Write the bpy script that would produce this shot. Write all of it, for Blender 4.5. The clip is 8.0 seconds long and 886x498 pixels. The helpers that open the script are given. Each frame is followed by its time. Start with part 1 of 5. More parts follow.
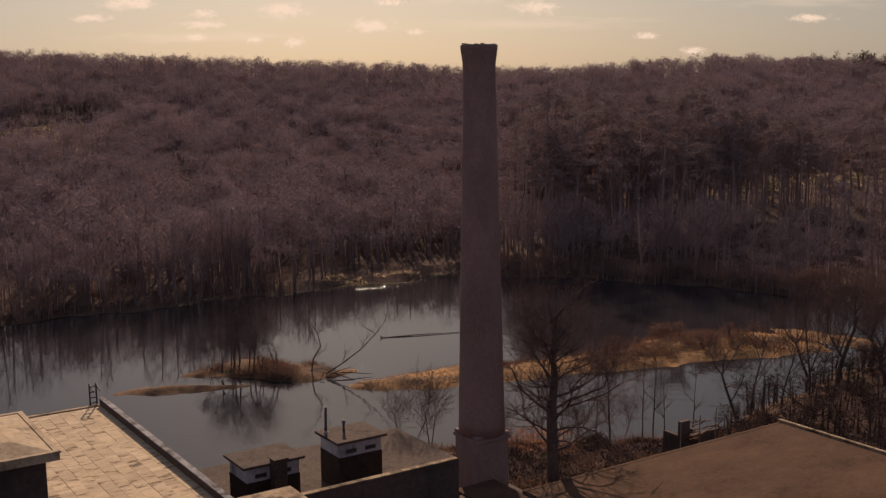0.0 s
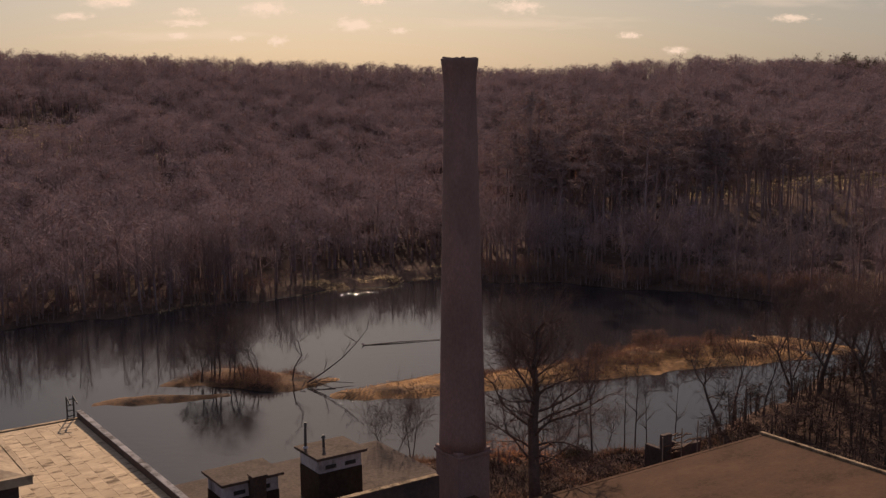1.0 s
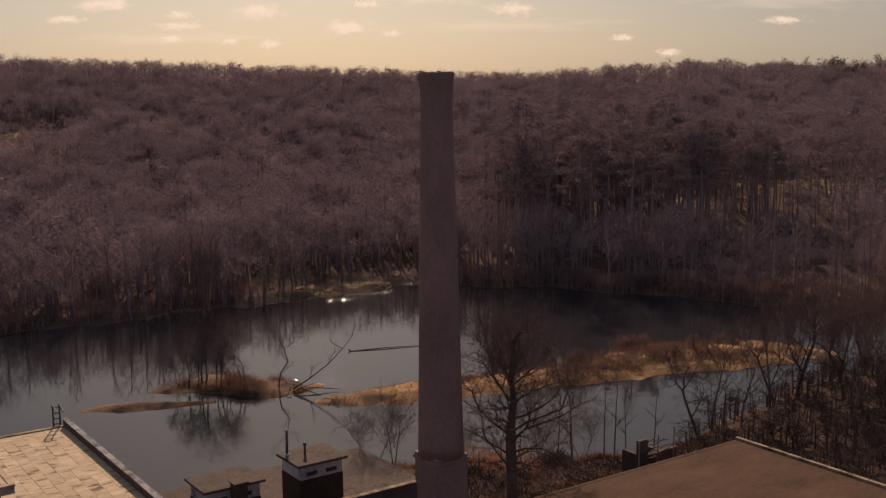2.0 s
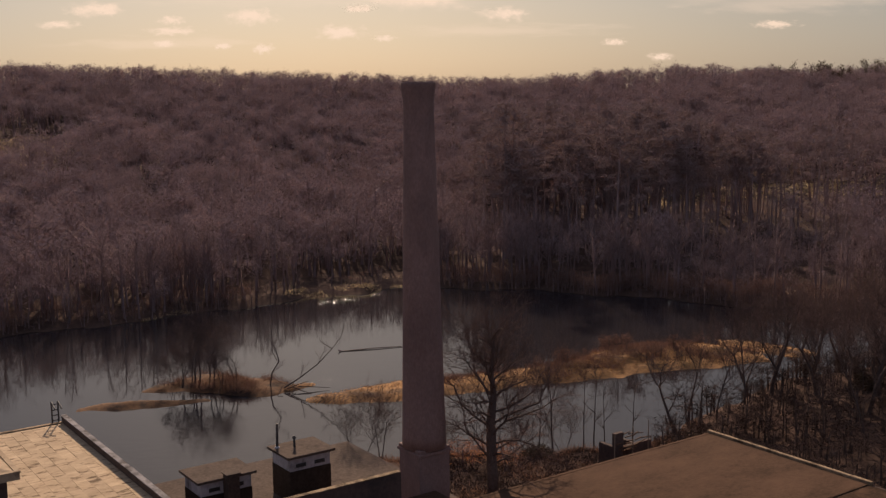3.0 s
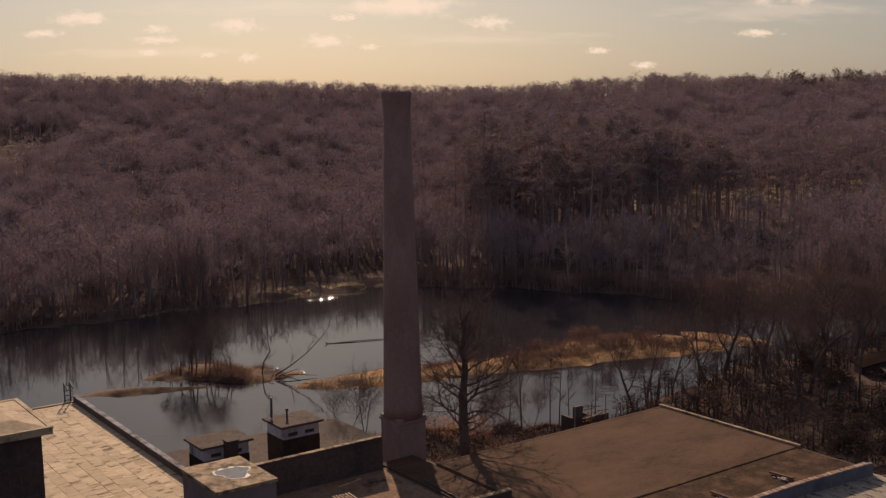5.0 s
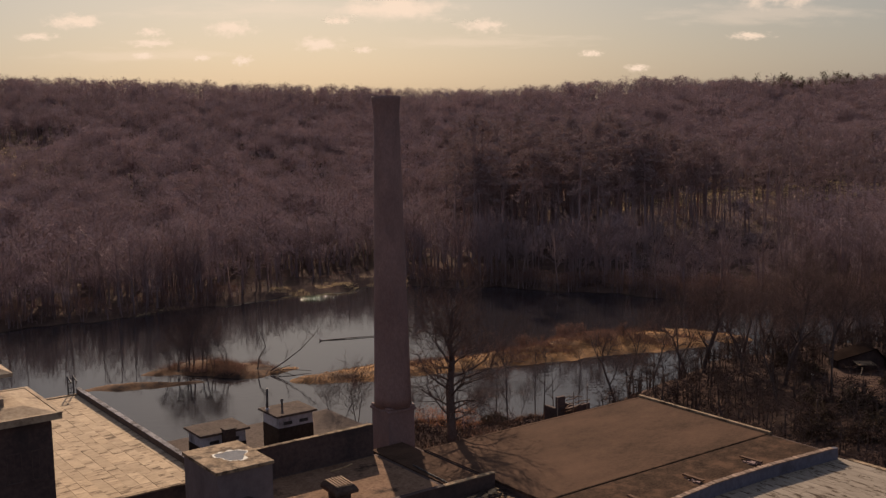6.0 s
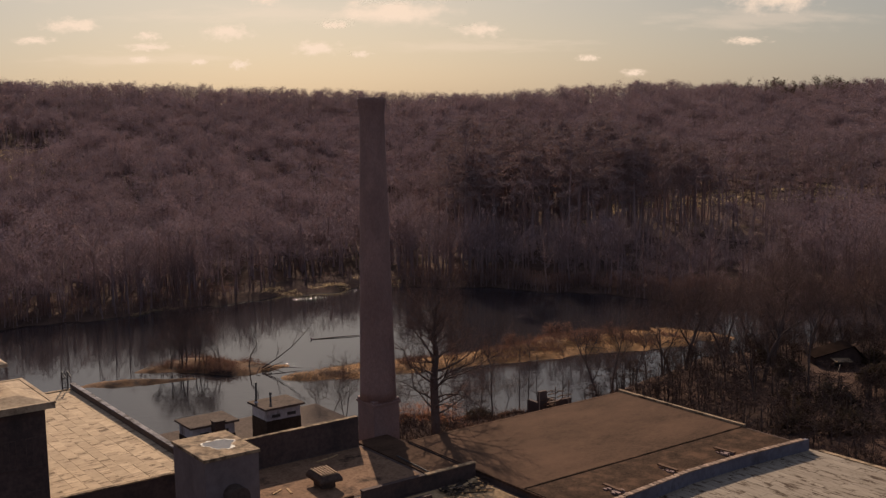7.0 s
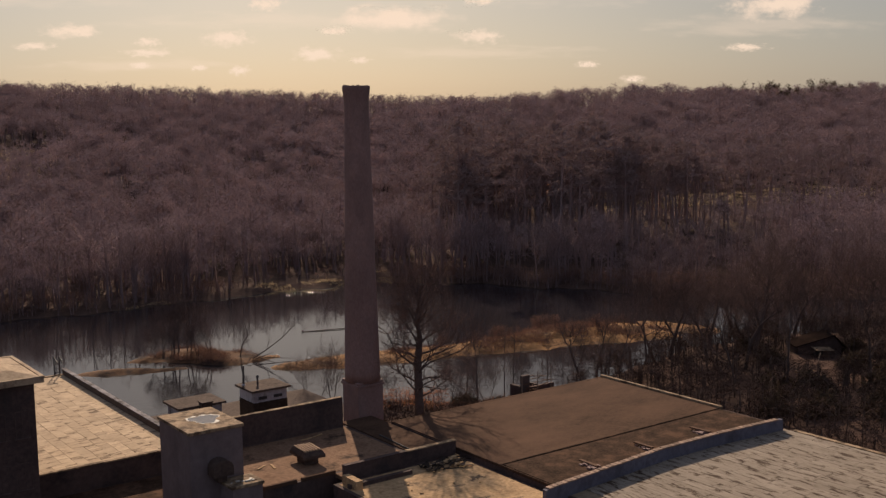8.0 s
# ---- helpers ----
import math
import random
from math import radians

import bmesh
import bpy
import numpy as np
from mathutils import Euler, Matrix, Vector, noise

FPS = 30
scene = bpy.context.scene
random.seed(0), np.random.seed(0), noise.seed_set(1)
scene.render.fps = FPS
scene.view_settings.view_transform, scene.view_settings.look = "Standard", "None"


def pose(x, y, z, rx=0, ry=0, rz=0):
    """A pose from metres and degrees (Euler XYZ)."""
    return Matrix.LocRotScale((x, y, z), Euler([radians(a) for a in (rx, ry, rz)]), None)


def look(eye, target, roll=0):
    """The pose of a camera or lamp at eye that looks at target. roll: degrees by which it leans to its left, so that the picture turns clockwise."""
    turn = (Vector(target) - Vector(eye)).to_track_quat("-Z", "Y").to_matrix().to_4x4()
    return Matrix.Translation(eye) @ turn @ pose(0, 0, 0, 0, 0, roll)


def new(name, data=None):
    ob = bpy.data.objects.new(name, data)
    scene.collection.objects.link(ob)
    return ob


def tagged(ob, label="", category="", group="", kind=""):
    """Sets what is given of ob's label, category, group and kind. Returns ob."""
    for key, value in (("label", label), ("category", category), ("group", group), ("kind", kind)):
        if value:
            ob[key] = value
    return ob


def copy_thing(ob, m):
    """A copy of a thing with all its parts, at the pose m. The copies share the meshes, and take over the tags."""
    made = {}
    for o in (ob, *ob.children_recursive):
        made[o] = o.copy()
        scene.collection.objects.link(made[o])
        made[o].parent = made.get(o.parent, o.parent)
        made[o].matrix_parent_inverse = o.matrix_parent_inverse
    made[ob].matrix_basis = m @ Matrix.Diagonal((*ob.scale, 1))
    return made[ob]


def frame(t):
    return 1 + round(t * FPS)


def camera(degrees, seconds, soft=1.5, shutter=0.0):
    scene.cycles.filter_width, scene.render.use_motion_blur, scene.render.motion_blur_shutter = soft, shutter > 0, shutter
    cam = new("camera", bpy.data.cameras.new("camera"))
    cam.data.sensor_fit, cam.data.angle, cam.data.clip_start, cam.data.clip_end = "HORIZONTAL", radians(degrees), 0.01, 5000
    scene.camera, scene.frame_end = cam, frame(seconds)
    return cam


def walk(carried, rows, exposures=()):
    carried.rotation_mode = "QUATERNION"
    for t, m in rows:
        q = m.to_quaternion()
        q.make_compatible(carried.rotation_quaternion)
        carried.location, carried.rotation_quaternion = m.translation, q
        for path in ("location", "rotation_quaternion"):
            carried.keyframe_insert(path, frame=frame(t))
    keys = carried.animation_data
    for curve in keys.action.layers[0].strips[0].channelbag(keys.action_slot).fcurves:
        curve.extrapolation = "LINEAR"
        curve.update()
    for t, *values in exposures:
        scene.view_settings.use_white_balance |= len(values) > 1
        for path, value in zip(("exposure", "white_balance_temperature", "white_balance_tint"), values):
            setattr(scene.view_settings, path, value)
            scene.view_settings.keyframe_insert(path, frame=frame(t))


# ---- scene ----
cam = camera(44, 8.0, soft=1.4)
ROWS = [
    (0, look((-2.82, -78.09, 34.94), (-2.713, -58.303, 31.926), -0.71)),
    (0.5, look((-2.87, -77.41, 35.68), (-2.588, -57.632, 32.645), -0.60)),
    (1, look((-2.57, -77.29, 35.96), (-2.166, -57.508, 32.920), -0.59)),
    (1.5, look((-2.00, -77.49, 36.39), (-1.532, -57.718, 33.350), -0.71)),
    (2, look((-1.41, -78.68, 36.77), (-0.895, -58.907, 33.769), -0.72)),
    (3.5, look((-0.45, -85.16, 37.18), (0.251, -65.380, 34.283), -0.86)),
    (4, look((-0.28, -87.83, 37.24), (0.481, -68.053, 34.373), -0.88)),
    (4.5, look((-0.26, -90.62, 37.13), (0.576, -70.832, 34.315), -0.88)),
    (6, look((0.14, -98.22, 37.27), (1.148, -78.433, 34.541), -0.91)),
    (6.5, look((0.56, -100.02, 37.46), (1.617, -80.226, 34.768), -0.92)),
    (7, look((1.22, -101.22, 37.02), (2.281, -81.427, 34.367), -0.83)),
    (7.5, look((1.96, -102.45, 36.01), (3.020, -82.643, 33.403), -0.78)),
    (8, look((2.64, -103.78, 35.26), (3.708, -83.974, 32.725), -0.76)),
]
walk(cam, ROWS, exposures=[(0, 0.08, 6750, 20), (4, 0.14, 6650, 18), (8, 0.13, 6550, 16)])

# ---- sky and sun: low winter sun ahead, behind thin haze ----
SUN_ELEV, SUN_TURN = radians(27), radians(-6)
world = bpy.data.worlds.new("sky")
scene.world = world
world.use_nodes = True
wn = world.node_tree
wn.nodes.clear()
sky = wn.nodes.new("ShaderNodeTexSky")
sky.sky_type = "NISHITA"
sky.sun_disc = False
sky.sun_elevation, sky.sun_rotation = SUN_ELEV, SUN_TURN
sky.air_density, sky.dust_density, sky.ozone_density = 1.0, 1.5, 1.0
bg = wn.nodes.new("ShaderNodeBackground")
bg.inputs["Strength"].default_value = 0.1
# thin bright haze over the whole dome evens out the clear sky
haze = wn.nodes.new("ShaderNodeMix")
haze.data_type = "RGBA"
haze.inputs[0].default_value = 0.81
# the haze is warm low down towards the sun, bluer higher up and in the half of the sky away from it
wc, wd, wr, wm = wn.nodes.new("ShaderNodeTexCoord"), wn.nodes.new("ShaderNodeSeparateXYZ"), wn.nodes.new("ShaderNodeMapRange"), wn.nodes.new("ShaderNodeMix")
wr.inputs["From Min"].default_value, wr.inputs["From Max"].default_value = -0.4, 0.95
wm.data_type = "RGBA"
wm.inputs[6].default_value = (1.66, 2.0, 2.75, 1)
wm.inputs[7].default_value = (1.90, 1.97, 1.84, 1)
wn.links.new(wc.outputs["Generated"], wd.inputs[0])
wh = wn.nodes.new("ShaderNodeMath")
wh.operation = "SUBTRACT"
wn.links.new(wd.outputs["Y"], wh.inputs[0])
wz = wn.nodes.new("ShaderNodeMath")
wz.operation = "MULTIPLY"
wz.inputs[1].default_value = 1.2
wn.links.new(wd.outputs["Z"], wz.inputs[0])
wn.links.new(wz.outputs[0], wh.inputs[1])
wn.links.new(wh.outputs[0], wr.inputs["Value"])
wn.links.new(wr.outputs[0], wm.inputs[0])
wn.links.new(wm.outputs[2], haze.inputs[7])
wo = wn.nodes.new("ShaderNodeOutputWorld")
wn.links.new(sky.outputs[0], haze.inputs[6])
wn.links.new(haze.outputs[2], bg.inputs["Color"])
wn.links.new(bg.outputs[0], wo.inputs["Surface"])
sun = new("sun", bpy.data.lights.new("sun", "SUN"))
sun.data.energy, sun.data.angle, sun.data.color = 5.0, radians(0.6), (1.0, 0.83, 0.62)
sun.matrix_world = look((math.sin(SUN_TURN) * math.cos(SUN_ELEV) * 500, math.cos(SUN_TURN) * math.cos(SUN_ELEV) * 500, math.sin(SUN_ELEV) * 500), (0, 0, 0))


# ---- materials ----
def material(name, dark, light, rough=0.85, big=0.15, fine=3.0, bump=0.3, stretch=(1, 1, 1), island=False, piece=0.0,
             stain=None, stain_scale=0.4, stain_at=(0.52, 0.68), metal=0.0, spec=0.3, see_through=0.0, shift=0.45):
    """Two scales of noise between two colours, optional stains, random shift per piece or per loose island."""
    m = bpy.data.materials.new(name)
    m.use_nodes = True
    nt = m.node_tree
    nt.nodes.clear()
    N, L = nt.nodes.new, nt.links.new
    out, pb = N("ShaderNodeOutputMaterial"), N("ShaderNodeBsdfPrincipled")
    tc, mp = N("ShaderNodeTexCoord"), N("ShaderNodeMapping")
    mp.inputs["Scale"].default_value = stretch
    L(tc.outputs["Object"], mp.inputs[0])
    vec = mp.outputs[0]
    if piece:
        oi = N("ShaderNodeObjectInfo")
        ad = N("ShaderNodeVectorMath")
        mu = N("ShaderNodeMath")
        mu.operation = "MULTIPLY"
        mu.inputs[1].default_value = 57.0
        L(oi.outputs["Random"], mu.inputs[0])
        L(vec, ad.inputs[0])
        L(mu.outputs[0], ad.inputs[1])
        vec = ad.outputs[0]
    n1, n2 = N("ShaderNodeTexNoise"), N("ShaderNodeTexNoise")
    for n, s, d in ((n1, big, 4), (n2, fine, 6)):
        n.inputs["Scale"].default_value, n.inputs["Detail"].default_value = s, d
        n.inputs["Roughness"].default_value = 0.62
        L(vec, n.inputs["Vector"])
    mx = N("ShaderNodeMath")
    mx.operation = "ADD"
    L(n1.outputs["Fac"], mx.inputs[0])
    L(n2.outputs["Fac"], mx.inputs[1])
    rp = N("ShaderNodeMapRange")
    rp.inputs["From Min"].default_value, rp.inputs["From Max"].default_value = 0.72, 1.28
    L(mx.outputs[0], rp.inputs["Value"])
    cm = N("ShaderNodeMix")
    cm.data_type = "RGBA"
    cm.inputs[6].default_value, cm.inputs[7].default_value = (*dark, 1), (*light, 1)
    L(rp.outputs[0], cm.inputs[0])
    col = cm.outputs[2]
    if stain:
        n3 = N("ShaderNodeTexNoise")
        n3.inputs["Scale"].default_value, n3.inputs["Detail"].default_value = stain_scale, 7
        n3.inputs["Roughness"].default_value = 0.7
        L(vec, n3.inputs["Vector"])
        r3 = N("ShaderNodeMapRange")
        r3.inputs["From Min"].default_value, r3.inputs["From Max"].default_value = stain_at
        L(n3.outputs["Fac"], r3.inputs["Value"])
        c3 = N("ShaderNodeMix")
        c3.data_type = "RGBA"
        c3.inputs[7].default_value = (*stain, 1)
        L(r3.outputs[0], c3.inputs[0])
        L(col, c3.inputs[6])
        col = c3.outputs[2]
    if island or piece:
        hs = N("ShaderNodeHueSaturation")
        src = N("ShaderNodeNewGeometry").outputs["Random Per Island"] if island else oi.outputs["Random"]
        mr = N("ShaderNodeMapRange")
        a = piece or shift
        mr.inputs["To Min"].default_value, mr.inputs["To Max"].default_value = 1 - a, 1 + a
        L(src, mr.inputs["Value"])
        L(mr.outputs[0], hs.inputs["Value"])
        L(col, hs.inputs["Color"])
        col = hs.outputs[0]
    L(col, pb.inputs["Base Color"])
    pb.inputs["Roughness"].default_value = rough
    pb.inputs["Metallic"].default_value = metal
    pb.inputs["Specular IOR Level"].default_value = spec
    if bump:
        bp = N("ShaderNodeBump")
        bp.inputs["Strength"].default_value, bp.inputs["Distance"].default_value = bump, 0.05
        L(n2.outputs["Fac"], bp.inputs["Height"])
        L(bp.outputs[0], pb.inputs["Normal"])
    shader = pb.outputs[0]
    if see_through:
        tl = N("ShaderNodeBsdfTranslucent")
        L(col, tl.inputs["Color"])
        ms = N("ShaderNodeMixShader")
        ms.inputs[0].default_value = see_through
        L(shader, ms.inputs[1])
        L(tl.outputs[0], ms.inputs[2])
        shader = ms.outputs[0]
    L(shader, out.inputs["Surface"])
    return m


# paled bark, twigs and brush of the far woods stand in for haze
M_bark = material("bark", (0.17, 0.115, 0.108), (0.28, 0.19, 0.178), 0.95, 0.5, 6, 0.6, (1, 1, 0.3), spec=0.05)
M_hazy_twig = material("twigs", (0.28, 0.198, 0.19), (0.41, 0.288, 0.275), 1.0, 0.04, 0.12, 0, island=True, spec=0.0, see_through=0.1, shift=0.0)
M_hazy_brush_twig = material("hazy_brush_twigs", (0.25, 0.175, 0.163), (0.39, 0.271, 0.252), 1.0, 0.06, 0.3, 0, island=True, spec=0.0, see_through=0.1, shift=0.0)
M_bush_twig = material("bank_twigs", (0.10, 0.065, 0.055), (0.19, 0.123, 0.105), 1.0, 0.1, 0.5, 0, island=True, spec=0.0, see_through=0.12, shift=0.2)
M_bankbrush = material("far_bank_brush", (0.135, 0.075, 0.058), (0.27, 0.152, 0.11), 1.0, 0.08, 0.5, 0, island=True, spec=0.0, see_through=0.2, shift=0.2)
M_branch = material("near_branches", (0.06, 0.042, 0.036), (0.14, 0.10, 0.085), 1.0, 0.5, 5.0, 0, spec=0.0)
M_shrub = material("dry_shrub", (0.15, 0.085, 0.06), (0.34, 0.19, 0.125), 1.0, 0.1, 1.0, 0, island=True, spec=0.0, see_through=0.25)
# the thicket's deep shade is put into this dark brown; yard weeds share it
M_thicket = material("shade_toned_thicket", (0.04, 0.025, 0.021), (0.092, 0.057, 0.044), 1.0, 0.08, 0.8, 0, island=True, spec=0.0, see_through=0.05, shift=0.25)
# pine needles and pine bark carry distance haze in their pale colour
M_hazy_needle = material("hazy_pine_needles", (0.205, 0.147, 0.136), (0.34, 0.242, 0.223), 1.0, 0.05, 0.2, 0, island=True, spec=0.0, see_through=0.12, shift=0.0)
M_hazy_pinebark = material("hazy_pine_bark", (0.21, 0.144, 0.132), (0.34, 0.233, 0.214), 0.95, 0.5, 6, 0.4, (1, 1, 0.3), spec=0.05)
M_evergreen = material("evergreen_foliage", (0.055, 0.040, 0.028), (0.12, 0.085, 0.058), 1.0, 0.1, 1.0, 0, island=True, spec=0.0, see_through=0.2)
M_rust = material("dry_leaves", (0.26, 0.10, 0.05), (0.44, 0.18, 0.08), 0.9, 0.1, 1.0, 0, island=True, see_through=0.55, shift=0.2)
M_soil = material("leaf_litter", (0.05, 0.031, 0.025), (0.13, 0.078, 0.058), 1.0, 0.06, 1.2, 0.5, stain=(0.035, 0.024, 0.02), stain_scale=0.08, stain_at=(0.5, 0.7), spec=0.03)
M_bar = material("dead_grass", (0.16, 0.08, 0.036), (0.46, 0.238, 0.092), 0.95, 0.25, 2.5, 0.6, (0.5, 1, 1), stain=(0.08, 0.044, 0.027), stain_scale=0.2, stain_at=(0.5, 0.62), spec=0.1)
M_islet = material("islet_soil", (0.075, 0.038, 0.022), (0.25, 0.125, 0.058), 0.95, 0.3, 2.5, 0.6, stain=(0.05, 0.029, 0.021), stain_scale=0.3, stain_at=(0.48, 0.6), spec=0.1)
M_grass = material("dry_grass_tufts", (0.16, 0.08, 0.034), (0.37, 0.19, 0.076), 1.0, 0.2, 1.0, 0, island=True, see_through=0.3, spec=0.0)
M_reed = material("pale_reeds", (0.46, 0.33, 0.18), (0.72, 0.54, 0.32), 0.8, 0.3, 1.5, 0, island=True, see_through=0.6, spec=0.2)
M_brick = material("chimney_brick", (0.18, 0.105, 0.088), (0.30, 0.185, 0.158), 0.85, 0.15, 7.0, 0.4, (1, 1, 0.5), stain=(0.14, 0.088, 0.077), stain_scale=0.25, stain_at=(0.45, 0.8), spec=0.25)
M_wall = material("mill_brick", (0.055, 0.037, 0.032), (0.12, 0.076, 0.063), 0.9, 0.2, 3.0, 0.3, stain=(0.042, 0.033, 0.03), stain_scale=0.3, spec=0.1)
# white paint darkened and blued: the wall's shade is in the colour
M_paint = material("shade_toned_white_paint", (0.09, 0.083, 0.10), (0.165, 0.152, 0.18), 0.85, 0.25, 2.2, 0.15, (1, 1, 0.8), stain=(0.055, 0.047, 0.052), stain_scale=0.5, stain_at=(0.5, 0.75), spec=0.1)
M_shed = material("whitewashed_boards", (0.28, 0.255, 0.26), (0.45, 0.42, 0.42), 0.85, 0.4, 3.0, 0.15, (1, 1, 0.6), stain=(0.12, 0.10, 0.095), stain_scale=0.6, stain_at=(0.52, 0.7), spec=0.1)
M_parcap = material("stained_grey_coping", (0.19, 0.172, 0.17), (0.35, 0.318, 0.31), 0.9, 0.5, 3.0, 0.3, piece=0.1, stain=(0.06, 0.05, 0.045), stain_scale=0.6, stain_at=(0.46, 0.62), spec=0.05)
M_stucco = material("grey_stucco", (0.155, 0.114, 0.106), (0.225, 0.17, 0.157), 0.85, 0.12, 1.8, 0.12, (1, 1, 0.8), stain=(0.115, 0.083, 0.074), stain_scale=0.3, stain_at=(0.48, 0.75), spec=0.1)
M_sheet = material("light_roll_roofing", (0.36, 0.25, 0.152), (0.55, 0.40, 0.258), 0.9, 0.35, 3.0, 0.25, (0.7, 2.2, 1), piece=0.10, stain=(0.15, 0.096, 0.055), stain_scale=0.75, stain_at=(0.54, 0.62), spec=0.1)
M_sheet_grey = material("streaked_roll_roofing", (0.205, 0.16, 0.118), (0.315, 0.255, 0.195), 0.9, 0.35, 3.0, 0.25, (2.0, 0.45, 1), piece=0.06, stain=(0.06, 0.036, 0.022), stain_scale=1.0, stain_at=(0.53, 0.60), spec=0.1)
M_seam = material("roof_tar_seam", (0.19, 0.135, 0.088), (0.33, 0.24, 0.155), 0.9, 0.4, 4.0, 0.2, spec=0.05)
M_tarline = material("tar_joint", (0.025, 0.018, 0.014), (0.06, 0.042, 0.032), 0.9, 0.4, 4.0, 0.2, spec=0.05)
M_tar = material("dusty_tar_roof", (0.038, 0.022, 0.0145), (0.105, 0.06, 0.038), 0.95, 0.25, 5.0, 0.6, (0.6, 1, 1), stain=(0.128, 0.071, 0.045), stain_scale=0.16, stain_at=(0.36, 0.70), spec=0.03)
# brighter, warmer version of the tar roof with sunlight put into the colour
M_lit_felt = material("sunlit_tone_felt", (0.135, 0.077, 0.046), (0.30, 0.178, 0.11), 0.95, 0.3, 3.5, 0.4, stain=(0.06, 0.036, 0.024), stain_scale=0.3, stain_at=(0.52, 0.64), spec=0.05)
M_felt = material("worn_grey_felt", (0.07, 0.05, 0.039), (0.15, 0.107, 0.084), 0.95, 0.4, 4.0, 0.3, stain=(0.045, 0.032, 0.026), stain_scale=0.4, stain_at=(0.5, 0.66), spec=0.05)
M_gravel = material("gravel_roof", (0.028, 0.017, 0.011), (0.095, 0.055, 0.036), 0.95, 0.6, 5.0, 0.6, stain=(0.12, 0.066, 0.04), stain_scale=0.6, stain_at=(0.5, 0.7), spec=0.02)
M_cap = material("weathered_cap", (0.19, 0.122, 0.07), (0.41, 0.285, 0.175), 0.9, 0.5, 4.0, 0.4, stain=(0.095, 0.06, 0.036), stain_scale=0.7, stain_at=(0.48, 0.6), spec=0.1)
M_coping = material("coping_tile", (0.22, 0.135, 0.092), (0.36, 0.24, 0.17), 0.8, 0.5, 5.0, 0.2, piece=0.3, spec=0.1)
M_metal = material("rusted_metal", (0.27, 0.165, 0.10), (0.46, 0.30, 0.19), 0.8, 0.6, 6.0, 0.1, spec=0.1)
M_rustdark = material("dark_rusty_sheet", (0.05, 0.034, 0.027), (0.115, 0.078, 0.06), 0.85, 0.6, 5.0, 0.15, spec=0.05)
M_darkmetal = material("dark_metal", (0.045, 0.04, 0.038), (0.10, 0.088, 0.08), 0.7, 0.6, 6.0, 0.1, spec=0.15)
M_wood = material("weathered_wood", (0.16, 0.11, 0.075), (0.33, 0.24, 0.17), 0.85, 0.6, 5.0, 0.3, (1, 1, 0.3))
M_rustwood = material("rusty_boards", (0.075, 0.037, 0.022), (0.18, 0.095, 0.056), 0.9, 0.5, 4.0, 0.3, spec=0.1)
M_white = material("white_residue", (0.36, 0.32, 0.265), (0.56, 0.51, 0.43), 0.7, 0.8, 6.0, 0.2)
M_puddle = material("damp_membrane", (0.10, 0.10, 0.11), (0.18, 0.18, 0.19), 0.85, 0.8, 6.0, 0.1, spec=0.1)
M_dark = material("dark_opening", (0.012, 0.011, 0.011), (0.03, 0.027, 0.025), 0.6, 0.6, 4.0, 0.0)
M_blackroof = material("near_black_boards", (0.012, 0.008, 0.007), (0.03, 0.02, 0.016), 1.0, 0.4, 4.0, 0.3, spec=0.0)
M_debris = material("sun_bleached_debris", (0.26, 0.16, 0.08), (0.60, 0.385, 0.2), 0.9, 0.4, 3.0, 0.4, stain=(0.07, 0.048, 0.036), stain_scale=0.4, stain_at=(0.56, 0.66), spec=0.1)
M_capwood = material("pale_roof_boards", (0.27, 0.185, 0.115), (0.48, 0.355, 0.235), 0.9, 0.4, 3.0, 0.4, stain=(0.13, 0.085, 0.055), stain_scale=0.7, stain_at=(0.52, 0.68), spec=0.1)


def water_material(name, low, high, scale, rough=0.03):
    m = bpy.data.materials.new(name)
    m.use_nodes = True
    nt = m.node_tree
    pb = nt.nodes["Principled BSDF"]
    pb.inputs["Base Color"].default_value = (0.022, 0.019, 0.021, 1)
    pb.inputs["Roughness"].default_value = rough
    pb.inputs["IOR"].default_value = 1.29
    tc, mp = nt.nodes.new("ShaderNodeTexCoord"), nt.nodes.new("ShaderNodeMapping")
    mp.inputs["Scale"].default_value = (0.7, 1.6, 1)
    nz, n2 = nt.nodes.new("ShaderNodeTexNoise"), nt.nodes.new("ShaderNodeTexNoise")
    nz.inputs["Scale"].default_value, nz.inputs["Detail"].default_value = scale, 5
    n2.inputs["Scale"].default_value, n2.inputs["Detail"].default_value = 0.03, 3
    r2 = nt.nodes.new("ShaderNodeMapRange")
    r2.inputs["From Min"].default_value, r2.inputs["From Max"].default_value = 0.4, 0.7
    r2.inputs["To Min"].default_value, r2.inputs["To Max"].default_value = low, high
    bp = nt.nodes.new("ShaderNodeBump")
    bp.inputs["Distance"].default_value = 0.12
    L = nt.links.new
    L(tc.outputs["Object"], mp.inputs[0])
    L(mp.outputs[0], nz.inputs["Vector"])
    L(tc.outputs["Object"], n2.inputs["Vector"])
    L(n2.outputs["Fac"], r2.inputs["Value"])
    L(r2.outputs[0], bp.inputs["Strength"])
    L(nz.outputs["Fac"], bp.inputs["Height"])
    L(bp.outputs[0], pb.inputs["Normal"])
    return m


M_water = water_material("river_water", 0.05, 0.28, 0.6)
M_riffle = water_material("broken_water", 0.05, 0.1, 2.0, 0.09)


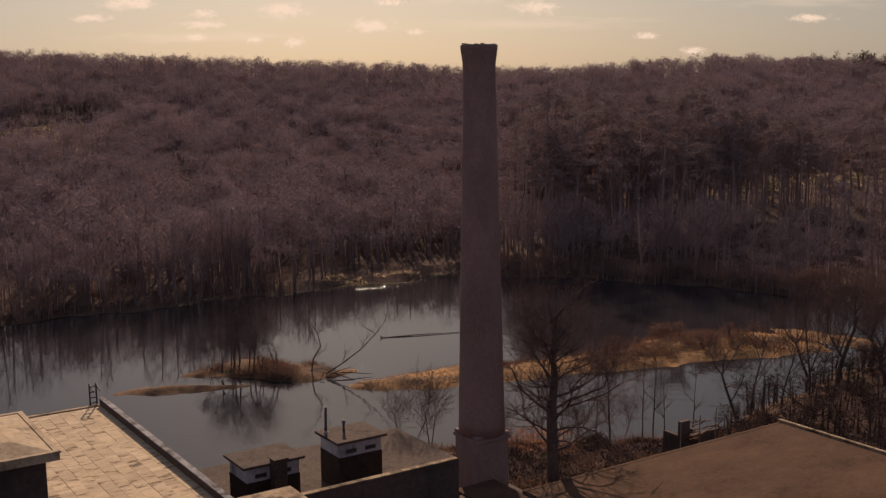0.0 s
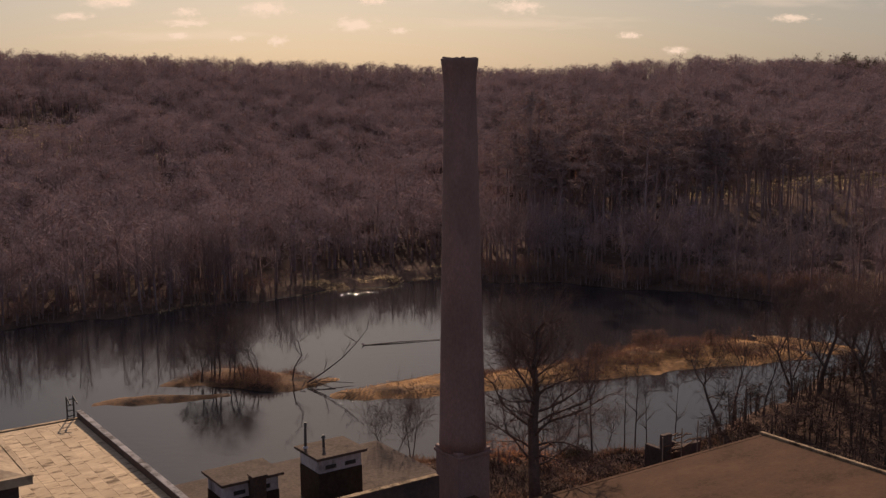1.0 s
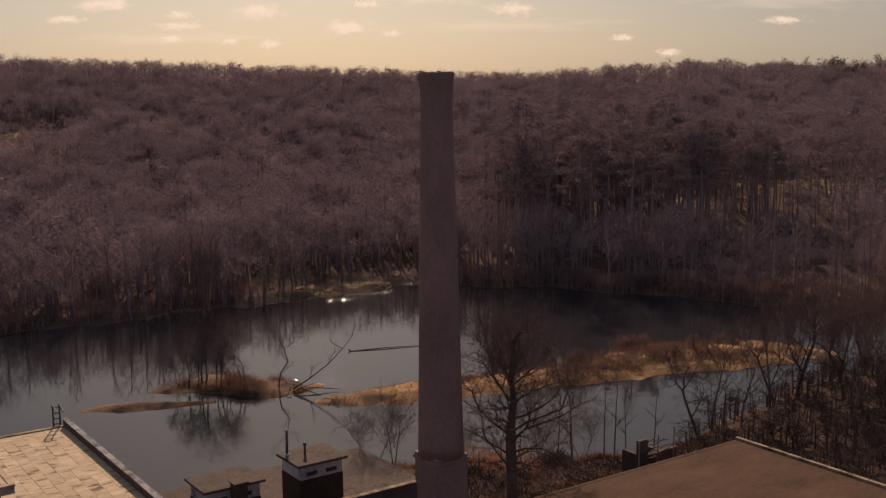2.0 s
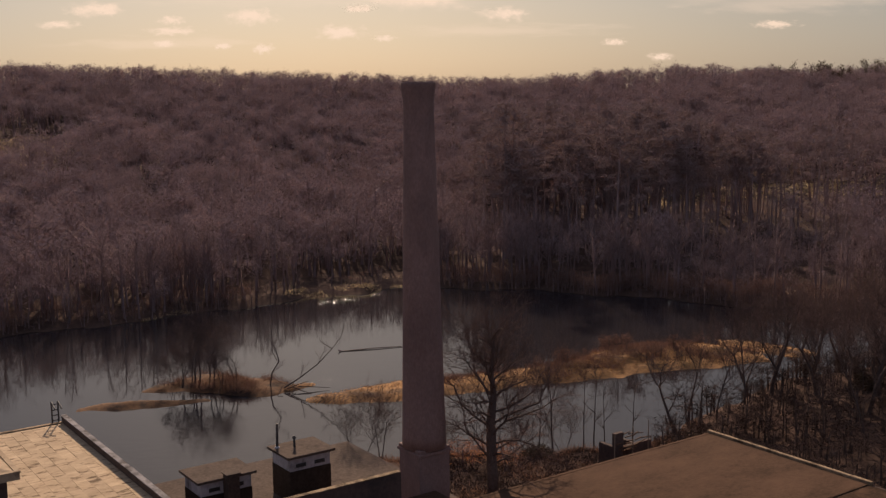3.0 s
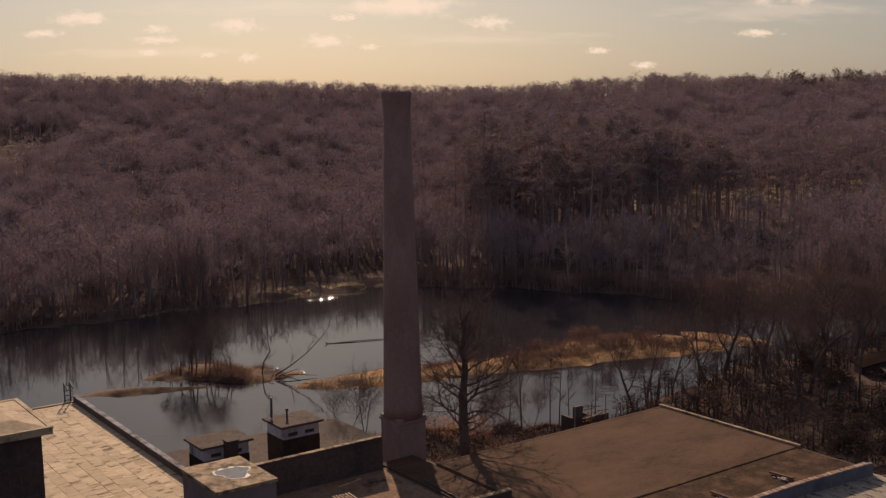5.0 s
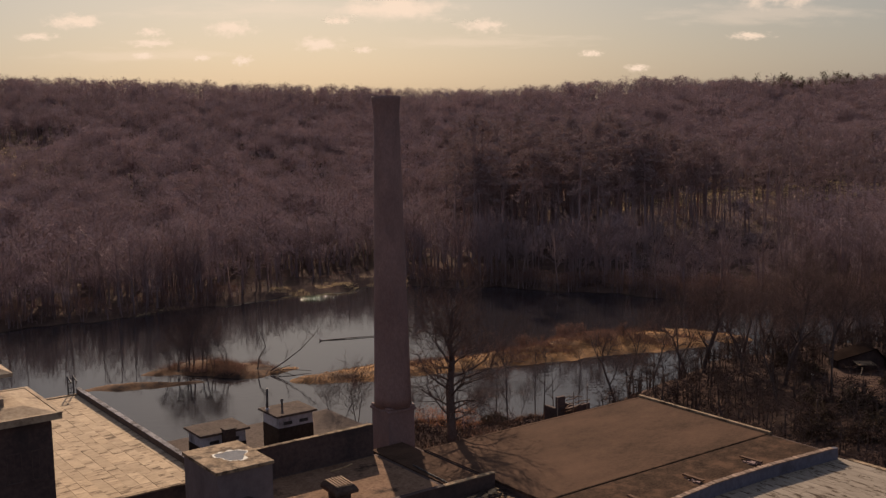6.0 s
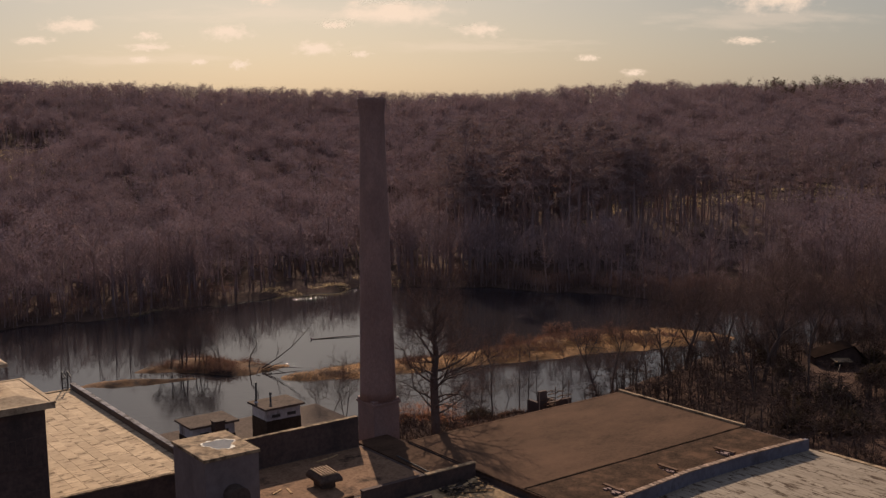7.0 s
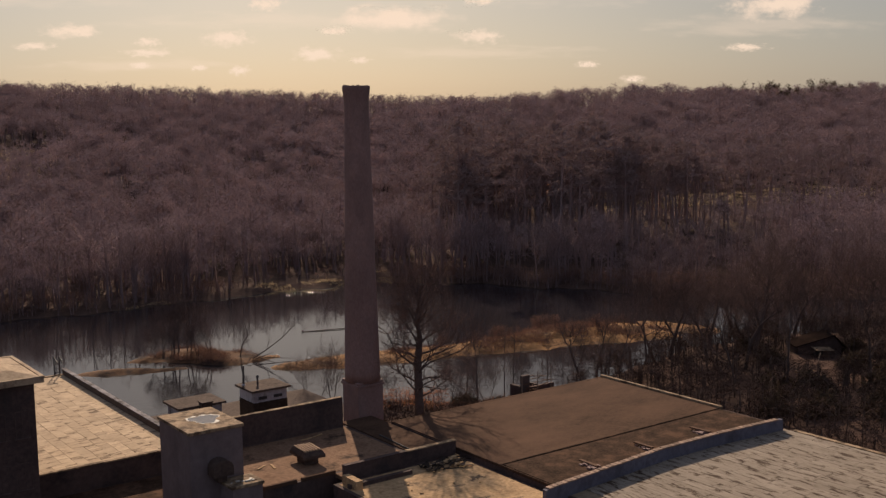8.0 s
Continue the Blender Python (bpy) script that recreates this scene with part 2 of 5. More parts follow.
def cloud_material(name, most):
    """Vapour that emits a glow in place of backlight, thinning out raggedly towards the cloud's rim."""
    m = bpy.data.materials.new(name)
    m.use_nodes = True
    nt = m.node_tree
    nt.nodes.clear()
    N, L = nt.nodes.new, nt.links.new
    out = N("ShaderNodeOutputMaterial")
    em, tp = N("ShaderNodeEmission"), N("ShaderNodeBsdfTransparent")
    em.inputs[0].default_value, em.inputs[1].default_value = (1.0, 0.80, 0.60, 1), 0.86
    tc, oi, ad = N("ShaderNodeTexCoord"), N("ShaderNodeObjectInfo"), N("ShaderNodeVectorMath")
    mu, ln = N("ShaderNodeVectorMath"), N("ShaderNodeVectorMath")
    L(tc.outputs["Object"], mu.inputs[0])
    mu.operation = "MULTIPLY"
    mu.inputs[1].default_value = (2.4, 0.0, 1.1)
    k = N("ShaderNodeMath")
    k.operation = "MULTIPLY"
    k.inputs[1].default_value = 91.0
    L(oi.outputs["Random"], k.inputs[0])
    L(mu.outputs[0], ad.inputs[0])
    L(k.outputs[0], ad.inputs[1])
    nz = N("ShaderNodeTexNoise")
    nz.inputs["Scale"].default_value, nz.inputs["Detail"].default_value, nz.inputs["Roughness"].default_value = 1.5, 6, 0.6
    L(ad.outputs[0], nz.inputs["Vector"])
    ln.operation = "LENGTH"
    L(tc.outputs["Object"], ln.inputs[0])
    # thickness = noise pulled down by the distance from the middle
    sc, su = N("ShaderNodeMath"), N("ShaderNodeMath")
    sc.operation, su.operation = "MULTIPLY", "SUBTRACT"
    sc.inputs[1].default_value = 0.55
    L(ln.outputs["Value"], sc.inputs[0])
    L(nz.outputs["Fac"], su.inputs[0])
    L(sc.outputs[0], su.inputs[1])
    mr = N("ShaderNodeMapRange")
    mr.interpolation_type = "SMOOTHSTEP"
    mr.inputs["From Min"].default_value, mr.inputs["From Max"].default_value = 0.0, 0.48
    mr.inputs["To Min"].default_value, mr.inputs["To Max"].default_value = 0.0, most
    L(su.outputs[0], mr.inputs["Value"])
    mx = N("ShaderNodeMixShader")
    L(mr.outputs[0], mx.inputs[0])
    L(tp.outputs[0], mx.inputs[1])
    L(em.outputs[0], mx.inputs[2])
    L(mx.outputs[0], out.inputs["Surface"])
    return m


M_cloud = cloud_material("cloud", 0.9)
M_veil = cloud_material("thin_cloud", 0.28)


# ---- building blocks ----
def link_mesh(name, bm, mat_, parent=None, label="", smooth=False):
    me = bpy.data.meshes.new(name)
    bmesh.ops.recalc_face_normals(bm, faces=bm.faces)
    bm.to_mesh(me)
    bm.free()
    me.materials.append(mat_)
    if smooth:
        for p in me.polygons:
            p.use_smooth = True
    ob = new(name, me)
    if parent is not None:
        ob.parent = parent
    if label:
        ob["label"] = label
    return ob


def part(name, bm, mat_, parent, label="", smooth=False):
    return link_mesh(name, bm, mat_, parent, label, smooth)


def soup(name, verts, faces, mat_, parent=None, label="", smooth=False):
    """A mesh from numpy arrays: verts (n, 3) and faces (m, 3) or (m, 4)."""
    me = bpy.data.meshes.new(name)
    verts, faces = np.asarray(verts, np.float32), np.asarray(faces, np.int32)
    k = faces.shape[1]
    me.vertices.add(len(verts))
    me.vertices.foreach_set("co", verts.ravel())
    me.loops.add(faces.size)
    me.loops.foreach_set("vertex_index", faces.ravel())
    me.polygons.add(len(faces))
    me.polygons.foreach_set("loop_start", np.arange(0, faces.size, k, dtype=np.int32))
    if smooth:
        me.polygons.foreach_set("use_smooth", np.ones(len(faces), bool))
    me.update(calc_edges=True)
    me.materials.append(mat_)
    ob = new(name, me)
    if parent is not None:
        ob.parent = parent
    if label:
        ob["label"] = label
    return ob


def block(bm, x0, x1, y0, y1, z0, z1, bevel=0.0, taper=0.0):
    """A box; taper draws the top in on all sides."""
    vs = [bm.verts.new(p) for p in ((x0, y0, z0), (x1, y0, z0), (x1, y1, z0), (x0, y1, z0),
                                    (x0 + taper, y0 + taper, z1), (x1 - taper, y0 + taper, z1), (x1 - taper, y1 - taper, z1), (x0 + taper, y1 - taper, z1))]
    fs = [bm.faces.new([vs[i] for i in q]) for q in ((3, 2, 1, 0), (4, 5, 6, 7), (0, 1, 5, 4), (1, 2, 6, 5), (2, 3, 7, 6), (3, 0, 4, 7))]
    if bevel:
        bmesh.ops.bevel(bm, geom=list({e for f in fs for e in f.edges}), offset=bevel, segments=1, affect="EDGES")
    return bm


def boxed(*a, **k):
    return block(bmesh.new(), *a, **k)


def rod(bm, p, q, r0, r1, sides=6):
    """A tapered rod between two points."""
    p, q = Vector(p), Vector(q)
    d = (q - p).normalized()
    s = d.orthogonal().normalized()
    t = d.cross(s)
    rings = []
    for c, r in ((p, r0), (q, r1)):
        rings.append([bm.verts.new(c + (s * math.cos(a) + t * math.sin(a)) * r) for a in [2 * math.pi * i / sides for i in range(sides)]])
    for i in range(sides):
        j = (i + 1) % sides
        bm.faces.new((rings[0][i], rings[0][j], rings[1][j], rings[1][i]))
    bm.faces.new(rings[0][::-1])
    bm.faces.new(rings[1])
    return bm


def lathe(profile, sides=40):
    """A turned solid from (radius, height) pairs, closed at both ends."""
    bm = bmesh.new()
    rings = [[bm.verts.new((r * math.cos(2 * math.pi * i / sides), r * math.sin(2 * math.pi * i / sides), z)) for i in range(sides)] for r, z in profile]
    for a, b in zip(rings, rings[1:]):
        for i in range(sides):
            j = (i + 1) % sides
            bm.faces.new((a[i], a[j], b[j], b[i]))
    bm.faces.new(rings[0][::-1])
    bm.faces.new(rings[-1])
    return bm


GRID = pose(0, 0, 0, 0, 0, 33)  # the mill stands turned by 33 degrees


def thing(name, label, category, at=None, group="", kind=""):
    ob = new(name)
    ob.empty_display_size = 0.5
    ob.matrix_world = at if at is not None else GRID.copy()
    return tagged(ob, label, category, group, kind)


# ---- the lie of the land ----
NEAR_X, NEAR_Y = (-400, -200, -100, -60, -36, -24, -12, -4, 20, 27, 36, 45, 60, 100, 400), (-60, 0, 16, 20, 21.5, 15, 19, 24, 24, 30, 40, 49, 55, 60, 70)
FAR_X, FAR_Y = (-400, -200, -110, -63, -47, -26, -9, -3, 20, 39, 55, 90, 200, 400), (-5, 42, 66, 84, 93, 106, 115, 121, 115, 106, 96, 88, 92, 110)
CREST_X, CREST_Z = (-500, -187, -81, -1, 38, 65, 91, 131, 184, 229, 500), (43.2, 40.8, 36.2, 32.2, 31, 31.7, 33.9, 35.2, 33.2, 34.9, 36.2)
CREST_Y = 425.0


def ease(s):
    s = np.clip(s, 0, 1)
    return s * s * (3 - 2 * s)


def rough_field(x, y, size, seed):
    """Cheap smooth variation, about -1 to 1."""
    a = seed * 1.7
    return (np.sin(x / size + a) * np.cos(y / size * 1.13 + 2 * a) + 0.5 * np.sin(x / size * 2.3 + y / size * 1.9 + 3 * a) + 0.3 * np.cos(x / size * 4.1 - y / size * 3.7 + a)) / 1.5


def near_bank(x):
    return np.interp(x, NEAR_X, NEAR_Y) + 0.7 * np.sin(np.asarray(x) * 0.45) + 0.4 * np.sin(np.asarray(x) * 1.3)


def far_bank(x):
    return np.interp(x, FAR_X, FAR_Y) + 1.2 * np.sin(np.asarray(x) * 0.31 + 1) + 0.6 * np.sin(np.asarray(x) * 0.9)


def land(x, y):
    x, y = np.asarray(x, float), np.asarray(y, float)
    n, f = near_bank(x), far_bank(x)
    near = 2.0 * ease((n - y) / 7) + 2.2 * ease((x - 28) / 30) * ease((n - y) / 25) + 0.25 * rough_field(x, y, 5, 1) * ease((n - y) / 6)
    s = (y - f - 6) / (CREST_Y - f - 6)
    top = np.interp(x, CREST_X, CREST_Z)
    hill = top * np.where(s < 1, 0.5 * ease(s) + 0.5 * np.clip(s, 0, 1) ** 1.6, 1 - 0.45 * ease((y - CREST_Y) / 500))
    far = 0.9 * ease((y - f) / 4) + hill + (0.8 * rough_field(x, y, 17, 2) + 0.35 * rough_field(x, y, 5, 3)) * ease((y - f - 3) / 25)
    bed = -1.3 * np.minimum(ease((y - n) / 3), ease((f - y) / 3))
    return np.where(y < n, near, np.where(y > f, far, bed))


def spaced(knots):
    return np.concatenate([np.arange(a, b, st) for a, b, st in knots])


def build_ground():
    xs = spaced(((-4500, -1000, 250), (-1000, -260, 40), (-260, -80, 5), (-80, 90, 1.25), (90, 260, 5), (260, 1000, 40), (1000, 4501, 250)))
    ys = spaced(((-1500, -200, 100), (-200, -20, 10), (-20, 130, 1.25), (130, 460, 4), (460, 800, 30), (800, 4501, 250)))
    X, Y = np.meshgrid(xs, ys)
    V = np.stack([X, Y, land(X, Y)], -1).reshape(-1, 3)
    i = np.arange(len(ys) - 1)[:, None] * len(xs) + np.arange(len(xs) - 1)
    F = np.stack([i, i + 1, i + 1 + len(xs), i + len(xs)], -1).reshape(-1, 4)
    tagged(soup("ground", V, F, M_soil, smooth=True), "leaf-strewn winter ground of banks and wooded hills", "ground", kind="structure")
    xs = np.linspace(-500, 500, 41)
    ys = np.linspace(-150, 200, 15)
    X, Y = np.meshgrid(xs, ys)
    V = np.stack([X, Y, 0 * X], -1).reshape(-1, 3)
    i = np.arange(14)[:, None] * 41 + np.arange(40)
    F = np.stack([i, i + 1, i + 42, i + 41], -1).reshape(-1, 4)
    tagged(soup("water", V, F, M_water, smooth=True), "calm dark river water mirroring trees and sky", "water", kind="structure")


build_ground()


BAR_X = (-13, -7, -2.5, 4.5, 12, 20, 27, 33, 40, 47)
BAR_NEAR = (44.8, 44.0, 44.3, 47.2, 49.5, 51.2, 53.5, 56.0, 57.2, 59.0)
BAR_FAR = (46.5, 50.5, 53.3, 55.2, 57.2, 61.0, 67.5, 70.5, 70.5, 64.0)


def bar_inside(x, y):
    """How far a place lies within the outline of the long sandbar, in metres."""
    wob = 0.7 * rough_field(x, y, 3.1, 5) + 0.35 * rough_field(x, y, 1.2, 6)
    return np.minimum.reduce([y - np.interp(x, BAR_X, BAR_NEAR), np.interp(x, BAR_X, BAR_FAR) - y, (x + 13) * 0.5, (48 - x) * 0.8]) + wob


def bar_height(x, y):
    """Height of the bars and the island over the water."""
    long = bar_inside(x, y)
    wob = 0.5 * rough_field(x, y, 2.2, 5) + 0.25 * rough_field(x, y, 0.9, 6)
    d = np.hypot((x + 23.8) / 8.8, (y - 52.8 + 0.9 * np.sin((x + 23) * 0.3)) / 4.4)
    isl = 5.2 * (1 - d + 0.22 * rough_field(x, y, 4.3, 8) + 0.08 * rough_field(x, y, 1.4, 9))
    spit = 1.5 * (1 - np.hypot((x + 33.0) / 8.0, (y - 45.4 - 0.16 * (x + 33)) / 1.7)) + 0.35 * wob
    patch = 1.6 * (1 - np.hypot((x - 49.5) / 5.5, (y - 66.5 + 0.7 * (x - 49.5)) / 4.0)) + 0.4 * wob
    low = np.minimum(long * 0.28, 0.55) + 0.75 * ease((long - 2.2) / 3.5) * ease((x + 2) / 20)
    mound = np.minimum(isl * 0.5, 0.7) + 0.7 * ease((isl - 1.6) / 2.2) * (0.7 + 0.3 * wob)
    return np.maximum.reduce([low, mound, spit * 0.4, patch * 0.4]) + wob * 0.12


def build_bar(name, label, x0, x1, y0, y1, mat_, step=0.45):
    xs, ys = np.arange(x0, x1, step), np.arange(y0, y1, step)
    X, Y = np.meshgrid(xs, ys)
    Z = bar_height(X, Y)
    V = np.stack([X, Y, np.maximum(Z, -0.5)], -1).reshape(-1, 3)
    i = np.arange(len(ys) - 1)[:, None] * len(xs) + np.arange(len(xs) - 1)
    F = np.stack([i, i + 1, i + 1 + len(xs), i + len(xs)], -1).reshape(-1, 4)
    F = F[(V[F, 2] > -0.35).any(1)]
    used, F = np.unique(F, return_inverse=True)
    tagged(soup(name, V[used], F.reshape(-1, 4), mat_, smooth=True), label, "sandbar", kind="structure")


build_bar("sandbar", "long low sandbar of mud and dead yellow grass", -15, 58, 38, 82, M_bar)
build_bar("island", "small river island of brown soil and brush", -40, -8, 42, 60, M_islet)


def riffle(x, y, rx, ry, turn=0.0, size=1.0):
    """Broken, glittering wavelets over the calm river: many small tilted facets."""
    n = int(30 + 14 * rx * ry) * (4 if size > 1 else 1)
    u, v = RIP.uniform(-1, 1, n) * rx, RIP.normal(size=n) * ry * 0.6
    v += 0.5 * np.sin(u * 1.7 + x)
    cx, cy = x + u * math.cos(turn) - v * math.sin(turn), y + u * math.sin(turn) + v * math.cos(turn)
    w, l = RIP.uniform(0.015, 0.05, n) * size, RIP.uniform(0.008, 0.022, n) * size
    t1, t2 = RIP.normal(size=n) * 0.06, 0.12 + RIP.normal(size=n) * 0.06
    V = np.stack([np.stack([cx + sx * w, cy + sy * l, 0.04 + sx * w * t1 + sy * l * t2], 1) for sx, sy in ((-1, -1), (1, -1), (1, 1), (-1, 1))], 1).reshape(-1, 3)
    tagged(soup("riffle", V, np.arange(4 * n).reshape(-1, 4), M_riffle), "glittering broken water beside the shore", "water", kind="stuff")


RIP = np.random.default_rng(3)
for q in ((-14.2, 52.6, 2.4, 0.5), (-12.4, 54.4, 2.4, 0.3), (-16.6, 55.4, 1.8, 0.4), (-6.5, 52.8, 3.2, 0.45, 0.45), (0.5, 56.4, 4.0, 0.4, 0.4), (-9.5, 43.2, 3.0, 0.3, 0.0), (-3.0, 43.5, 3.0, 0.3, 0.1),
          (-13, 107.6, 4, 0.6, 0.4, 1.25), (-6, 113.5, 4, 0.6, 0.5, 1.25), (-40, 94.5, 4, 0.5, 0.5, 1.25), (-37, 98.0, 3, 0.5, 0.5, 1.25), (12, 58.6, 3, 0.4, 0.3), (30, 71.5, 4, 0.5, 0.1), (8, 23.6, 5, 0.4), (-5, 24.4, 2.5, 0.5), (15, 24.2, 2.5, 0.35)):
    riffle(*q)


# ---- woods ----
rng = np.random.default_rng(7)


def prism(p, q, r0, r1, k=3):
    """Sides of a tapered limb from p to q as triangles."""
    p, q = np.asarray(p, float), np.asarray(q, float)
    d = (q - p) / (np.linalg.norm(q - p) + 1e-9)
    s = np.cross(d, (0.31, 0.2, 0.93) if abs(d[2]) < 0.9 else (1, 0, 0))
    s /= np.linalg.norm(s)
    t = np.cross(d, s)
    a = 2 * np.pi * np.arange(k) / k
    ring = np.cos(a)[:, None] * s + np.sin(a)[:, None] * t
    V = np.concatenate([p + ring * r0, q + ring * r1])
    F = []
    for i in range(k):
        j = (i + 1) % k
        F += [(i, j, k + j), (i, k + j, k + i)]
    return V, np.array(F)


def blades(centres, ways, width):
    """Thin single triangles: a twig, needle spray or grass blade each."""
    n = len(centres)
    side = np.cross(ways, rng.normal(size=(n, 3)))
    side /= np.linalg.norm(side, axis=1)[:, None] + 1e-9
    w = np.broadcast_to(np.asarray(width), (n,))[:, None]
    V = np.stack([centres - side * w / 2, centres + side * w / 2, centres + ways], 1).reshape(-1, 3)
    return V, np.arange(3 * n).reshape(-1, 3)


def merged(pieces):
    vs, fs, n = [], [], 0
    for v, f in pieces:
        vs.append(v)
        fs.append(f + n)
        n += len(v)
    return np.concatenate(vs), np.concatenate(fs)


def far_bare_tree(n_limb=9, twigs=250, width=0.0085, length=0.046):
    """A leafless tree of unit height for the hillside: wood and a hazy round crown of twigs apart."""
    wood = [prism((0, 0, -0.03), (rng.normal() * 0.02, rng.normal() * 0.02, 0.78), 0.017, 0.005)]
    crown, limb = [], []
    for _ in range(n_limb):
        z = rng.uniform(0.28, 0.72)
        a = rng.uniform(0, 2 * np.pi)
        reach = (0.27 - 0.25 * max(z - 0.45, 0)) * rng.uniform(0.5, 1.1)
        q = np.array([np.cos(a) * reach, np.sin(a) * reach, min(z + rng.uniform(0.12, 0.25), 0.9)])
        wood.append(prism((0, 0, z), q, 0.005, 0.0018))
        limb.append((np.array([0, 0, z]), q))
    c, d = [], []
    for _ in range(twigs):
        p, q = limb[rng.integers(len(limb))]
        u = rng.uniform(0.35, 1.05)
        m = p + (q - p) * u + rng.normal(size=3) * 0.04
        out = m - (0, 0, 0.45)
        out = out / (np.linalg.norm(out) + 1e-6)
        w = out * 0.5 + rng.normal(size=3) * 0.7 + (0, 0, 0.1)
        c.append(m)
        d.append(w / np.linalg.norm(w) * length * rng.uniform(0.5, 1.3))
    return merged(wood), blades(np.array(c), np.array(d), width)


def far_pine(clumps=26, per=26, low=0.45):
    """A pine of unit height: long bare trunk, uneven tufted crown."""
    wood = [prism((0, 0, -0.03), (rng.normal() * 0.02, rng.normal() * 0.02, 0.97), 0.013, 0.004)]
    c, d = [], []
    for _ in range(clumps):
        z = low + (0.99 - low) * rng.uniform(0, 1)
        a, r = rng.uniform(0, 2 * np.pi), 0.13 * (1.08 - z) / (0.95 - low) * rng.uniform(0.3, 1.2) + 0.012
        p = np.array([np.cos(a) * r, np.sin(a) * r, z])
        wood.append(prism((0, 0, z - 0.02), p, 0.003, 0.0015))
        for _ in range(per):
            c.append(p + rng.normal(size=3) * (0.02, 0.02, 0.009))
            d.append(rng.normal(size=3) * (0.016, 0.016, 0.012))
    for _ in range(8):
        z, a = rng.uniform(0.2, 0.5), rng.uniform(0, 2 * np.pi)
        wood.append(prism((0, 0, z), (np.cos(a) * 0.06, np.sin(a) * 0.06, z - 0.01), 0.0025, 0.001))
    return merged(wood), blades(np.array(c), np.array(d), rng.uniform(0.006, 0.011, len(c)))


def scatter(kinds, places, heights, spread=1.0):
    """Copies of unit plants joined into two soups."""
    out = ([], [])
    n = [0, 0]
    for (x, y, z), h in zip(places, heights):
        kd = kinds[rng.integers(len(kinds))]
        a = rng.uniform(0, 2 * np.pi)
        w = h * spread * rng.uniform(0.85, 1.2)
        R = np.array([[np.cos(a) * w, -np.sin(a) * w, rng.normal() * 0.04 * h], [np.sin(a) * w, np.cos(a) * w, rng.normal() * 0.04 * h], [0, 0, h]])
        for k in (0, 1):
            V, F = kd[k]
            out[k].append((V @ R.T + (x, y, z), F + n[k]))
            n[k] += len(V)
    return [(np.concatenate([v for v, _ in o]), np.concatenate([f for _, f in o])) for o in out]


def woods(name, label, kinds, places, heights, wood_mat, leaf_mat, spread=1.0):
    top = thing(name, label, "woods", at=Matrix(), kind="stuff")
    (V, F), (V2, F2) = scatter(kinds, places, heights, spread)
    soup("trunks", V, F, wood_mat, top)
    soup("crowns", V2, F2, leaf_mat, top)
    return top


def in_pines(x, y):
    """The pine stand on the rising ground, and a thinner belt of pines before the clearing."""
    stand = (x > 0.065 * (y + 88) + 2 * np.sin(y * 0.3)) & (x < 64) & (y > 139) & (y < 212)
    return stand | (x > 50) & (x < 165) & (y > 158) & (y < 190)


def before_stand(x, y):
    return (x > 0.075 * (y + 88)) & (x < 0.17 * (y + 88)) & (y > 165) & (y < 262)


def before_glade(x, y):
    """The strip of low growth through which the clearing shows."""
    return (x > 0.235 * (y + 88)) & (x < 0.38 * (y + 88)) & (y < 152)


def in_glade(x, y):
    return (np.abs(y - 204 - 0.15 * (x - 90)) < 9) & (x > 62) & (x < 150) | (np.hypot((x + 122) / 17, (y - 262) / 27) < 1)


